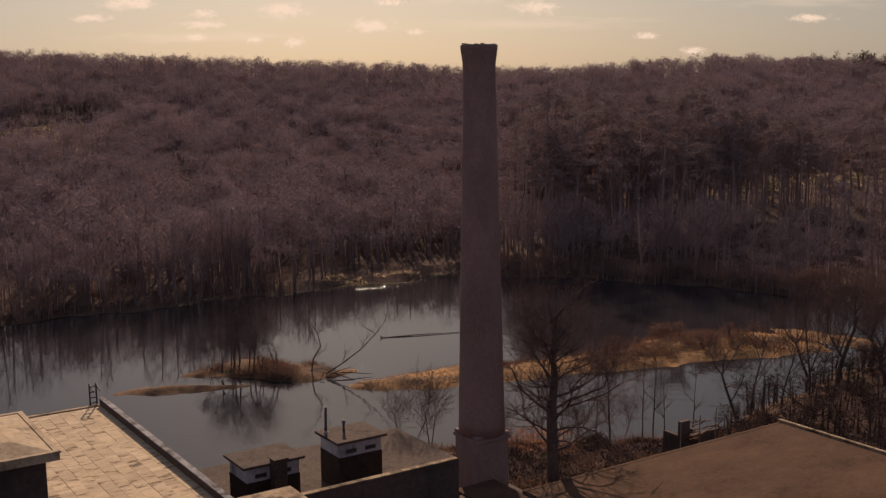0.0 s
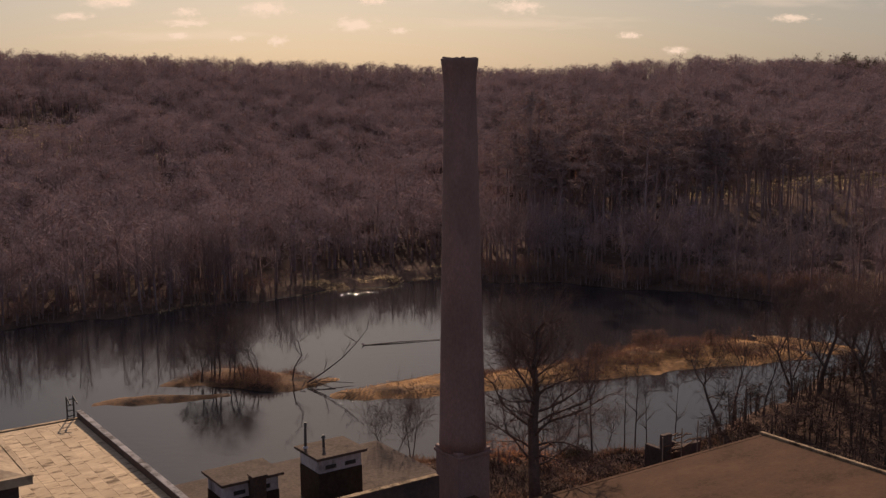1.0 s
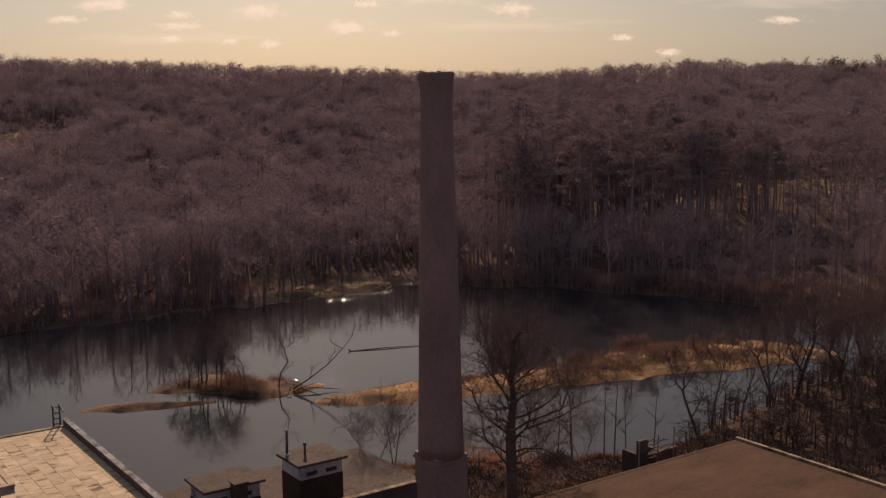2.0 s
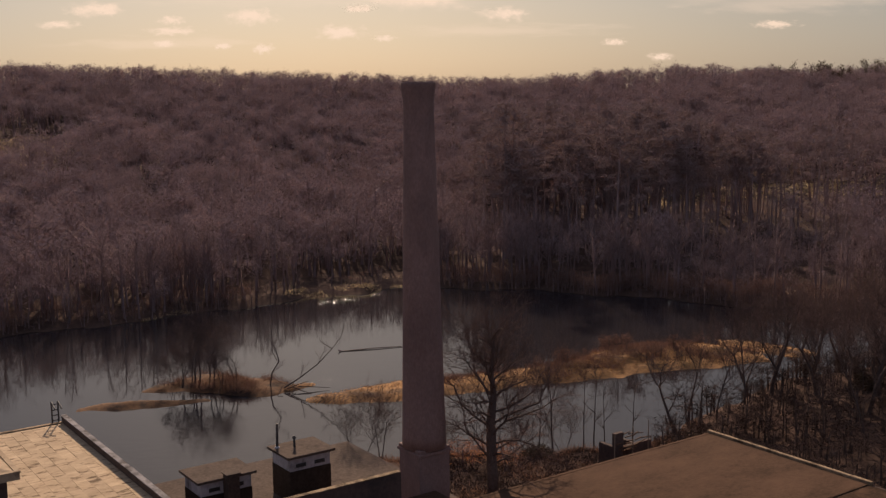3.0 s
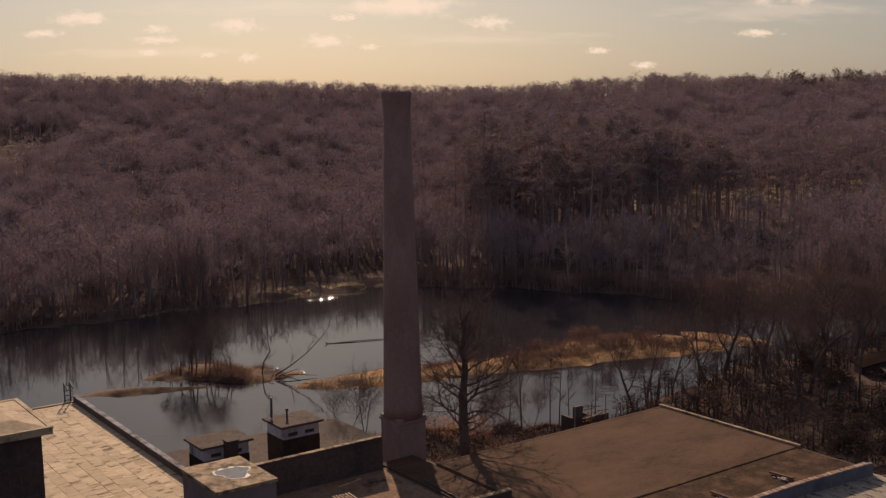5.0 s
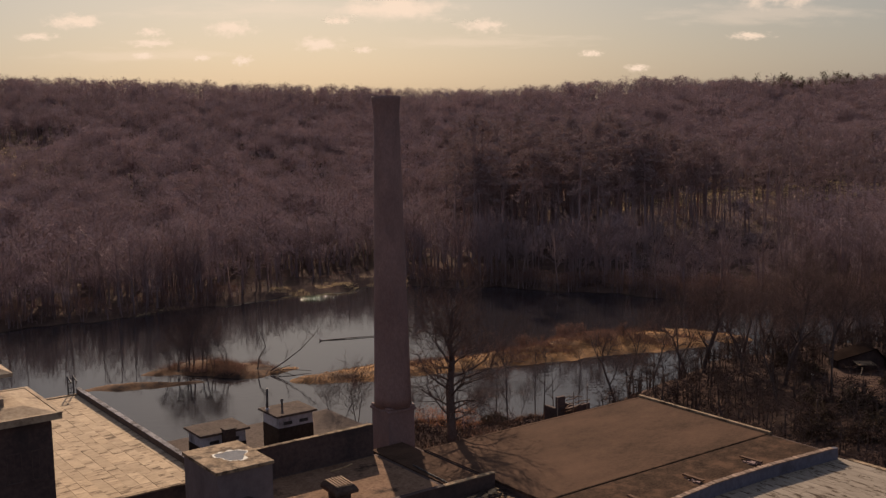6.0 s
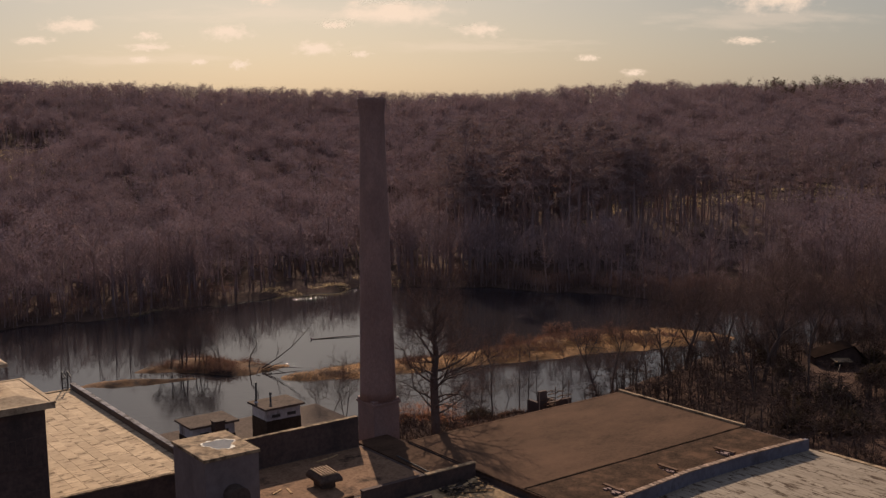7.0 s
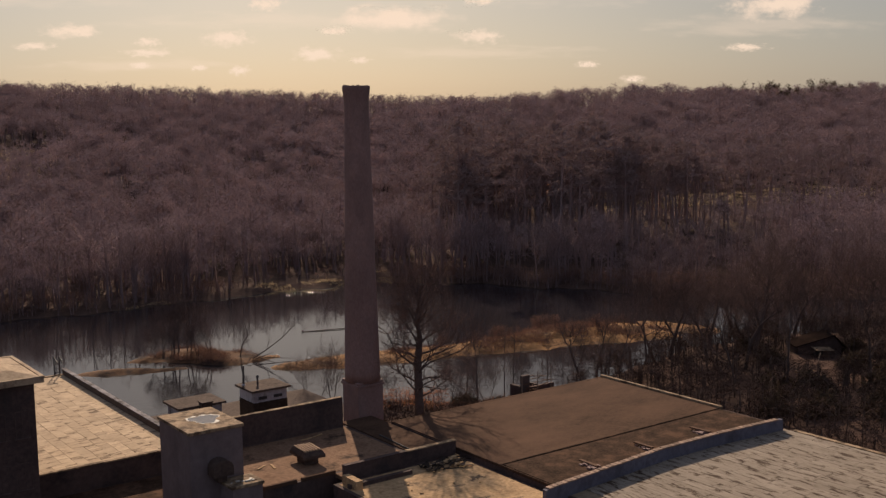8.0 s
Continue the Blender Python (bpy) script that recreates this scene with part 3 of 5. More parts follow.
def build_far_woods():
    bare = [far_bare_tree() for _ in range(7)]
    pine = [far_pine(26, 30, low) for low in (0.54, 0.5, 0.46, 0.42, 0.36)]
    x, y = rng.uniform(-290, 310, 34000), rng.uniform(40, 450, 34000)
    keep = (y > far_bank(x) + 2 + 12 * ((x > -22) & (x < 3))) & (np.abs(x - 8) < 0.44 * (y + 108) + 12) & ~in_glade(x, y)
    keep &= ~in_pines(x, y) | (rng.uniform(size=len(x)) < np.where(x > 50, 0.12, 0.4))
    keep &= ~((x > 8) & (x < 90) & (y < far_bank(x) + 55)) | (rng.uniform(size=len(x)) < 0.2)
    keep &= ~before_stand(x, y) | (rng.uniform(size=len(x)) < 0.12)
    keep &= ~(before_glade(x, y) | (x > 50) & (x < 140) & (y > 150) & (y < 196)) | (rng.uniform(size=len(x)) < 0.35)
    x, y = x[keep][:9500], y[keep][:9500]
    lean = ease((y - far_bank(x)) / 30)
    h = (8.0 + 3.6 * lean) * rng.uniform(0.7, 1.28, len(x)) * np.where(before_glade(x, y), 0.55, 1.0) * np.where(y > 395, 0.74, 1.0)
    near, crest = y < 190, y > 395
    for k, kinds in ((near, bare), (~near & ~crest, [far_bare_tree(3, 200, 0.011, 0.045) for _ in range(8)]), (crest, [far_bare_tree(5, 210, 0.009, 0.045) for _ in range(8)])):
        woods("bare_woods", "leafless grey-brown winter woods covering the hillside", kinds, np.stack([x[k], y[k], land(x[k], y[k]) - 0.1], 1), h[k], M_bark, M_hazy_twig, 1.4)
    x, y = rng.uniform(10, 165, 3600), rng.uniform(130, 214, 3600)
    keep = in_pines(x, y) & ~in_glade(x, y)
    keep &= rng.uniform(size=len(x)) < 0.25 + 0.5 * (rough_field(x, y, 7, 11) > -0.1)
    keep &= rng.uniform(size=len(x)) < np.where(x < 64, 0.34, np.where(x < 84, 0.3, 0.12))
    keep &= ~before_glade(x, y) | (rng.uniform(size=len(x)) < 0.12)
    x, y = x[keep][:320], y[keep][:320]
    h = (26.3 + 2.6 * rough_field(x, y, 9, 12) + rng.normal(size=len(x)) * 2.2 - 0.06 * (y - 150)) * np.where(x < 64, 1.0, 0.8)
    woods("pine_stand", "tall dark pine stand with bare trunks at the water", pine, np.stack([x, y, land(x, y) - 0.1], 1), h, M_hazy_pinebark, M_hazy_needle, 1.0)
    x, y = rng.uniform(-260, 280, 2600), rng.uniform(125, 440, 2600)
    keep = ((rough_field(x, y, 34, 9) > 0.2) | (x > 60) & (y > 218) & (y < 262)) & (y < 380) & (np.abs(x - 8) < 0.44 * (y + 108) + 12) & ~in_glade(x, y)
    x, y = x[keep][:330], y[keep][:330]
    woods("hill_pines", "scattered dark pines rising above the bare hillside", [far_pine(22, 18, 0.4) for _ in range(5)], np.stack([x, y, land(x, y) - 0.1], 1), rng.uniform(10, 15, len(x)), M_hazy_pinebark, M_hazy_needle, 1.15)
    x, y = rng.uniform(160, 215, 22), rng.uniform(378, 410, 22)
    woods("crest_pines", "clump of dark pines standing out on the hill crest", [far_bare_tree(8, 420, 0.02, 0.05) for _ in range(4)], np.stack([x, y, land(x, y) - 0.1], 1), rng.uniform(12, 16.5, len(x)), M_hazy_pinebark, M_evergreen, 1.0)
    x, y = rng.uniform(24, 60, 260), rng.uniform(212, 262, 260)
    woods("young_beeches", "young beeches holding rust-coloured dead leaves", bare, np.stack([x, y, land(x, y) - 0.1], 1), rng.uniform(3.5, 9, 260), M_bark, M_rust, 1.5)
    x, y = rng.uniform(14, 120, 1500), rng.uniform(84, 190, 1500)
    keep = (y > far_bank(x) + 10) & (y < far_bank(x) + 60)
    x, y = x[keep][:260], y[keep][:260]
    woods("pine_understory", "leafless saplings growing below the pines", [far_bare_tree(7, 150, 0.007, 0.09) for _ in range(5)], np.stack([x, y, land(x, y) - 0.1], 1), rng.uniform(4, 10, len(x)) * np.where(before_glade(x, y), 0.6, 1), M_bark, M_hazy_brush_twig, 1.5)
    x, y = rng.uniform(40, 150, 2600), rng.uniform(92, 192, 2600)
    keep = (before_glade(x, y) | (x > 50) & (y > 118)) & (y > far_bank(x) + 2) & (y < 186)
    x, y = x[keep][:700], y[keep][:700]
    woods("hillside_brush", "low leafless brush below the woodland clearing", [far_bare_tree(6, 110, 0.008, 0.1) for _ in range(5)], np.stack([x, y, land(x, y) - 0.1], 1), rng.uniform(1.5, 4.5, len(x)), M_bark, M_hazy_brush_twig, 2.0)
    x = rng.uniform(-125, 95, 260)
    y = far_bank(x) + rng.uniform(1.5, 11, 260)
    k = (rough_field(x, y, 6, 31) > -0.15) & ~((x > -24) & (x < 3))
    x, y = x[k], y[k]
    woods("bank_trees", "tall slender leafless trees along the far river bank", [far_bare_tree(16, 120, 0.005, 0.05) for _ in range(7)], np.stack([x, y, land(x, y) - 0.1], 1), rng.uniform(11, 17, len(x)), M_bark, M_hazy_brush_twig, 0.8)
    # low brush along the far water's edge
    x = rng.uniform(-120, 120, 900)
    y = far_bank(x) + rng.uniform(0.3, 7, 900)
    x2 = rng.uniform(8, 85, 420)
    x, y = np.concatenate([x, x2]), np.concatenate([y, far_bank(x2) + rng.uniform(0.2, 9, 420)])
    k = ~((x > -27) & (x < 4) & (y < far_bank(x) + 5.5))
    x, y = x[k], y[k]
    woods("bank_brush", "brown leafless brush along the river bank", [far_bare_tree(5, 75, 0.009, 0.11) for _ in range(5)], np.stack([x, y, land(x, y) - 0.05], 1), rng.uniform(1.4, 3.8, len(x)), M_bark, M_bankbrush, 2.0)


build_far_woods()


def tufts(name, label, x, y, z, tall, mat_, per=14, spread=0.35, width=0.05, category="grass"):
    n = len(x) * per
    c = np.stack([np.repeat(x, per), np.repeat(y, per), np.repeat(z, per)], 1) + rng.normal(size=(n, 3)) * (spread, spread, 0.02)
    d = rng.normal(size=(n, 3)) * (0.55, 0.55, 0.3) + (0, 0, 0.7)
    V, F = blades(c, d * (tall * rng.uniform(0.5, 1.2, n))[:, None], width)
    return tagged(soup(name, V, F, mat_), label, category, kind="stuff")


def build_grasses():
    x, y = rng.uniform(-16, 58, 11000), rng.uniform(38, 82, 11000)
    h, deep = bar_height(x, y), bar_inside(x, y)
    k = (h > 0.12)
    x, y, h, deep = x[k], y[k], h[k], deep[k]
    tufts("sandbar_grass", "dead yellow grass tufts on the sandbar", x, y, h - 0.05, 0.24, M_grass, 6, 0.3, 0.06)
    k = (x > 3) & (deep > 0.8) & (y > np.interp(x, BAR_X, BAR_NEAR) + 2.6 + 2.2 * rough_field(x, y, 5, 4))
    k &= rough_field(x, y, 3.2, 21) > -0.25
    tufts("sandbar_brush", "brown bare brush on the sandbar", x[k], y[k], h[k] - 0.05, 0.75, M_bankbrush, 14, 0.5, 0.06, "brush")
    k &= (rough_field(x, y, 2.2, 27) > 0.35) & (x < 44)
    xs, ys, hs = x[k][:90], y[k][:90], h[k][:90]
    woods("sandbar_shrubs", "leafless brown shrubs standing along the sandbar", [far_bare_tree(9, 90, 0.016, 0.12) for _ in range(4)], np.stack([xs, ys, hs - 0.1], 1), rng.uniform(0.9, 2.6, len(xs)), M_branch, M_bankbrush, 1.5)
    x, y = rng.uniform(-36, -11, 3000), rng.uniform(43, 60, 3000)
    h = bar_height(x, y)
    k = (h > 0.35) & (y > 48) & (rough_field(x, y, 2.6, 14) > -0.1)
    tufts("island_brush", "brown bare brush on the river island", x[k], y[k], h[k] - 0.05, 0.95, M_bankbrush, 12, 0.5, 0.04, "brush")
    x = rng.uniform(-23, 4, 700)
    y = far_bank(x) + rng.uniform(0.2, 8, 700)
    k = rough_field(x, y * 2.2, 3.4, 21) > 0.32
    x, y = x[k], y[k]
    tufts("bank_reeds", "pale dry reeds on the far river bank", x, y, np.maximum(land(x, y), 0) - 0.05, 0.5, M_reed, 9, 0.5, 0.07, "reeds")
    x = rng.uniform(-44, -37, 50)
    y = far_bank(x) + rng.uniform(0, 1.5, 50)
    tufts("bank_reeds", "pale dry reeds on the far river bank", x, y, np.maximum(land(x, y), 0) - 0.05, 0.4, M_reed, 8, 0.4, 0.06, "reeds")
    x, y = rng.uniform(-140, 152, 16000), rng.uniform(180, 290, 16000)
    k = in_glade(x, y) & ((x < 0) | (x > 60))
    tufts("glade_grass", "sunlit dry grass in a woodland clearing", x[k], y[k], land(x[k], y[k]) - 0.05, 0.9, M_reed, 10, 0.7, 0.12)
    x, y = rng.uniform(-2, 30, 5200), rng.uniform(-2, 29, 5200)
    a, b = x * 0.8387 + y * 0.5446, -x * 0.5446 + y * 0.8387
    k = (y < near_bank(x) - 0.3) & (b > -4.6) & ~((a < 3.8) & (b < 18)) & (np.hypot(x, y) > 2.8)
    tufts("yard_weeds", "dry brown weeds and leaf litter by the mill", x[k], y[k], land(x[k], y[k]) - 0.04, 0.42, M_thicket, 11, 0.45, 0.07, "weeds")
    k &= rough_field(x, y, 3.0, 17) > 0.35
    tufts("bank_leaves", "rust-coloured dead leaves and stalks on the bank", x[k], y[k], land(x[k], y[k]) - 0.04, 0.35, M_shrub, 12, 0.5, 0.07, "weeds")
    x = rng.uniform(-9, 24, 900)
    y = near_bank(x) - rng.uniform(0, 5, 900)
    tufts("near_bank_grass", "dry reddish grass and brush on the near bank", x, y, land(x, y) - 0.05, 0.8, M_shrub, 12, 0.4, 0.05)


build_grasses()


def limbs(base, way, length, radius, level, top, wood, twigs, spread=0.6, up=0.25):
    """Grow a limb in a few bends, with side limbs, down to twigs."""
    p, d, r = np.asarray(base, float), np.asarray(way, float), radius
    d = d / np.linalg.norm(d)
    seg = 4 if level < 2 else 3
    pts = [(p, r)]
    for i in range(seg):
        d = d + rng.normal(size=3) * (0.10 + 0.05 * level) + (0, 0, up * 0.25 * (level > 0))
        d = d / np.linalg.norm(d)
        q = p + d * length / seg
        r2 = r * (0.80 if level else 0.86)
        (wood if level < 3 else twigs).append(prism(p, q, r, r2, 6 if level < 2 else 4 if level < 3 else 3))
        p, r = q, r2
        pts.append((p, r))
        if level < top:
            for _ in range(1 if level < 1 else 2 if level < 3 else 2):
                if level == 0 and i < 1:
                    continue
                s = np.cross(d, rng.normal(size=3))
                s /= np.linalg.norm(s)
                limbs(p, d * (1 - spread) + s * spread + (0, 0, up), length * rng.uniform(0.55, 0.8), max(r * rng.uniform(0.42, 0.62), 0.010), level + 1, top, wood, twigs, spread, up)
    if level < top:
        for _ in range(2):
            s = np.cross(d, rng.normal(size=3))
            s /= np.linalg.norm(s)
            limbs(p, d * (1.1 - spread) + s * spread * 0.7 + (0, 0, up), length * 0.6, r * 0.8, level + 1, top, wood, twigs, spread, up)


def bare_tree(label, height, radius, top=3, spread=0.6, stems=1, lean=(0, 0), up=0.25, group="", fuzzy=0):
    ob = thing("bare_tree", label, "tree", at=Matrix(), group=group)
    wood, twigs = [], []
    for s in range(stems):
        a = 2 * np.pi * s / stems + rng.uniform(0, 1)
        off = (0.25 * np.cos(a), 0.25 * np.sin(a)) if stems > 1 else (0, 0)
        limbs((off[0], off[1], -0.2), (lean[0] + off[0] * 0.6, lean[1] + off[1] * 0.6, 1), height * 0.5 * rng.uniform(0.85, 1.1), radius, 0, top, wood, twigs, spread, up)
    V, F = merged(wood)
    soup("trunk", V, F, M_branch, ob)
    if fuzzy:
        tip = np.concatenate([v[3:4] for v, _ in twigs])
        at = np.repeat(tip, fuzzy, 0) + rng.normal(size=(len(tip) * fuzzy, 3)) * 0.3
        twigs.append(blades(at, rng.normal(size=(len(at), 3)) * 0.4 + (0, 0, 0.1), 0.022))
    V, F = merged(twigs) if twigs else merged(wood[-3:])
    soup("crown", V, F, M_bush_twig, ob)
    return ob


def forked_tree(label, clear, leader, radius):
    """A tall tree: a thick trunk that runs up to the top, with spreading limbs all the way."""
    ob = thing("bare_tree", label, "tree", at=Matrix())
    wood, twigs = [], []
    wood.append(prism((0, 0, -0.3), (0.02, 0, 0.9), radius * 1.5, radius, 10))
    wood.append(prism((0.02, 0, 0.9), (-0.12, 0.05, clear * 0.55), radius, radius * 0.88, 10))
    wood.append(prism((-0.12, 0.05, clear * 0.55), (-0.2, 0, clear), radius * 0.88, radius * 0.8, 10))
    top = [np.array(q) for q in ((-0.2, 0, clear), (0.05, 0.1, clear + leader * 0.3), (-0.15, 0.0, clear + leader * 0.6), (0.2, 0.1, clear + leader))]
    for k, (p, q) in enumerate(zip(top, top[1:])):
        wood.append(prism(p, q, radius * (0.74 - 0.2 * k), radius * (0.54 - 0.2 * k), 8))
    for k in range(32):
        u = k / 31
        z = clear * 0.58 + (clear * 0.42 + leader * 0.92) * u
        a = 2.4 * k + rng.uniform(-0.4, 0.4)
        limbs((-0.1, 0.03, z), (math.cos(a), math.sin(a), rng.uniform(0.35, 0.6) + 0.5 * u), rng.uniform(3.8, 5.6) * (1 - 0.42 * u) * (0.75 if u < 0.2 else 1), radius * (0.24 - 0.13 * abs(u - 0.35)), 2, 4, wood, twigs, 0.5, 0.12)
    tip = np.concatenate([v[3:4] for v, _ in twigs])
    at = tip[::3] + rng.normal(size=(len(tip[::3]), 3)) * 0.25
    twigs.append(blades(at, rng.normal(size=(len(at), 3)) * 0.45 + (0, 0, 0.1), 0.022))
    V, F = merged(wood)
    soup("trunk", V, F, M_branch, ob)
    V, F = merged(twigs)
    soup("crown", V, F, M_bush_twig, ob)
    return ob


def slender_tree(label, height, radius, side=16, group=""):
    """A young tree with one straight thin stem and short rising side shoots."""
    ob = thing("bare_tree", label, "tree", at=Matrix(), group=group)
    wood, twigs = [], []
    pts = [np.array((0, 0, -0.2))]
    for k in range(5):
        pts.append(np.array((rng.normal() * 0.05 * k, rng.normal() * 0.05 * k, height * (k + 1) / 5)))
        wood.append(prism(pts[-2], pts[-1], radius * (1 - 0.17 * k), radius * (0.83 - 0.17 * k), 5))
    for _ in range(side):
        u = rng.uniform(1.6, 4.95)
        p = pts[int(u)] + (pts[int(u) + 1] - pts[int(u)]) * (u - int(u))
        a, reach = rng.uniform(0, 2 * np.pi), (0.10 + 0.2 * (1 - u / 5.2)) * height * rng.uniform(0.5, 1.1)
        q = p + np.array((np.cos(a) * reach * 0.75, np.sin(a) * reach * 0.75, reach * rng.uniform(0.5, 1.0)))
        wood.append(prism(p, q, radius * 0.35, 0.012, 3))
        for v in (0.35, 0.55, 0.75, 0.95):
            m = p + (q - p) * v
            twigs.append(prism(m, m + (q - p) * 0.3 + rng.normal(size=3) * 0.28, 0.014, 0.006, 3))
    V, F = merged(wood)
    soup("trunk", V, F, M_branch, ob)
    V, F = merged(twigs)
    soup("crown", V, F, M_bush_twig, ob)
    return ob


def plant(ob, x, y, turn=0, size=1.0, sink=0.1):
    ob.matrix_world = Matrix.Translation((x, y, float(land(x, y)) - sink)) @ Matrix.Rotation(turn, 4, "Z") @ Matrix.Scale(size, 4)
    return ob


def build_near_trees():
    big = forked_tree("tall leafless riverside tree with a thick dark trunk", 8.6, 7.2, 0.5)
    plant(big, 5.9, 2.2)
    small = bare_tree("many-stemmed leafless sapling by the water", 7, 0.055, 3, 0.55, stems=2, up=0.2, group="saplings")
    slim = slender_tree("slim upright leafless sapling by the water", 9.0, 0.09, group="saplings")
    plant(slim, 12.0, 21.8)
    plant(small, -5.7, 17)
    for x, y, s in ((-3.9, 19.5, 1.2), (16.5, 22.3, 0.95), (17.6, 22.8, 1.05), (18.6, 22.4, 0.85), (14.5, 22.6, 0.8), (10.4, 21.5, 0.75), (3.0, 19.8, 0.6), (22, 25.2, 0.9)):
        o = copy_thing(small if s < 0.82 or x < 0 else slim, Matrix())
        plant(o, x, y, rng.uniform(0, 6), s)
    thin = bare_tree("slender leafless tree on the near bank", 11, 0.13, 3, 0.5, up=0.35, group="bank trees")
    plant(thin, 13.2, 21.3)
    wild = bare_tree("crooked leafless tree leaning over the water", 11, 0.2, 3, 0.7, lean=(-0.35, 0.3), up=0.12, group="bank trees")
    plant(wild, 26.5, 25)
    full = bare_tree("spreading leafless tree on the wooded bank", 14, 0.3, 3, 0.6, up=0.2, group="bank trees", fuzzy=3)
    plant(full, 40, 36)
    kinds = (thin, wild, full)
    for k, x, y, s in ((0, 29, 30, 1.0), (0, 31.5, 28, 0.9), (0, 38, 39.5, 0.95), (0, 36, 33, 1.1), (2, 44, 33, 1.0), (1, 40, 44, 1.0), (2, 47, 42, 1.0), (0, 44, 47, 1.0), (2, 53, 49, 1.05),
                       (1, 50, 35, 0.9), (2, 58, 40, 1.1), (0, 55, 44, 1.2), (2, 65, 52, 1.0), (1, 62, 46, 1.0), (2, 70, 44, 1.1), (0, 67, 36, 1.0), (2, 76, 50, 1.1), (1, 74, 38, 1.0), (2, 82, 44, 1.1), (0, 88, 50, 1.2), (2, 92, 42, 1.1), (1, 60, 33, 0.8),
                       (2, 46, 24, 1.2), (2, 49, 29, 1.35), (0, 49, 18, 1.2), (2, 64, 22, 1.3), (2, 70, 30, 1.4), (1, 57, 14, 1.1), (2, 78, 26, 1.3), (2, 86, 34, 1.3), (0, 42, 16, 1.1), (2, 66, 10, 1.2), (2, 80, 14, 1.2), (2, 92, 24, 1.3), (2, 58, 50, 1.3), (2, 72, 54, 1.3), (2, 84, 55, 1.3)):
        o = copy_thing(kinds[k], Matrix())
        plant(o, x, y, rng.uniform(0, 6), s * (0.8 if k == 2 else 1.0))
    snag = bare_tree("small bare tree growing on the river island", 10, 0.13, 3, 0.55, stems=2, up=0.15, group="island trees")
    snag.matrix_world = Matrix.Translation((-27.5, 52.5, 0.6))
    for x, y, s in ((-25.8, 53, 0.8), (-22.5, 51.5, 0.6), (-29, 51, 0.6), (-30.5, 52, 0.45), (-24.2, 51.2, 0.5), (-28.2, 53.6, 0.7)):
        copy_thing(snag, Matrix.Translation((x, y, 0.6)) @ Matrix.Rotation(rng.uniform(0, 6), 4, "Z") @ Matrix.Scale(s, 4)).scale = (s, s, s)


build_near_trees()


def build_thicket():
    x, y = rng.uniform(22, 110, 9000), rng.uniform(-25, 60, 9000)
    a, b = x * 0.8387 + y * 0.5446, -x * 0.5446 + y * 0.8387
    k = (y < near_bank(x) - 0.5) & ~((a < 28.8) & (b < -3.5)) & ~((x > 51) & (x < 60.5) & (y > 24) & (y < 32)) & ~((np.hypot(x - 54, y - 22) < 6) & (rng.uniform(size=len(x)) < 0.8)) & (x > 23)
    x, y = x[k][:3300], y[k][:3300]
    kinds = [far_bare_tree(5, 72, 0.011, 0.13) for _ in range(4)]
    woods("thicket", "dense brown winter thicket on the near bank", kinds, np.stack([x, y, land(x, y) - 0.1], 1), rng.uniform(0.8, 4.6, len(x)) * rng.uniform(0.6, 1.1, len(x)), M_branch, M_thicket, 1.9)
    x = rng.uniform(1.5, 9.5, 40)
    y = rng.uniform(14, 21, 40)
    woods("reddish_brush", "reddish dry brush below the chimney", kinds, np.stack([x, y, land(x, y) - 0.1], 1), rng.uniform(1.0, 2.6, 40), M_bark, M_rust, 2.2)


build_thicket()


def build_round_bush():
    ob = thing("round_bush", "dense dark rounded bush beside the river", "bush", at=Matrix())
    n = 2600
    d = rng.normal(size=(n, 3))
    d[:, 2] = np.abs(d[:, 2])
    d /= np.linalg.norm(d, axis=1)[:, None]
    c = d * (rng.uniform(0.45, 1.0, n) * (1 + 0.35 * rough_field(d[:, 0] * 3 + d[:, 2] * 2, d[:, 1] * 3, 1.0, 4)))[:, None] * (1.9, 1.6, 1.5)
    V, F = blades(c, rng.normal(size=(n, 3)) * 0.16, 0.14)
    soup("foliage", V, F, M_evergreen, ob)
    V, F = merged([prism((0, 0, -0.2), tuple(q * 0.7), 0.06, 0.02, 5) for q in c[:14]])
    soup("stems", V, F, M_bark, ob)
    plant(ob, 11.8, 20.3)
    tagged(ob, group="dark bushes")
    for x, y, s in ((50, 26, 1.2), (50, 33, 1.4), (62, 30, 1.3), (65, 26, 1.5), (47, 17, 1.2), (56, 9, 1.5), (66, 18, 1.6), (43, 6, 1.3), (50, 12, 1.7), (58, 20, 1.5), (60, 13, 1.8), (70, 12, 1.7), (74, 22, 1.9), (47, 3, 1.6), (53, 2, 1.8), (63, 4, 1.9), (72, 5, 2.0), (45, 11, 1.3)):
        plant(copy_thing(ob, Matrix()), x, y, rng.uniform(0, 6), s, 0.5)


build_round_bush()


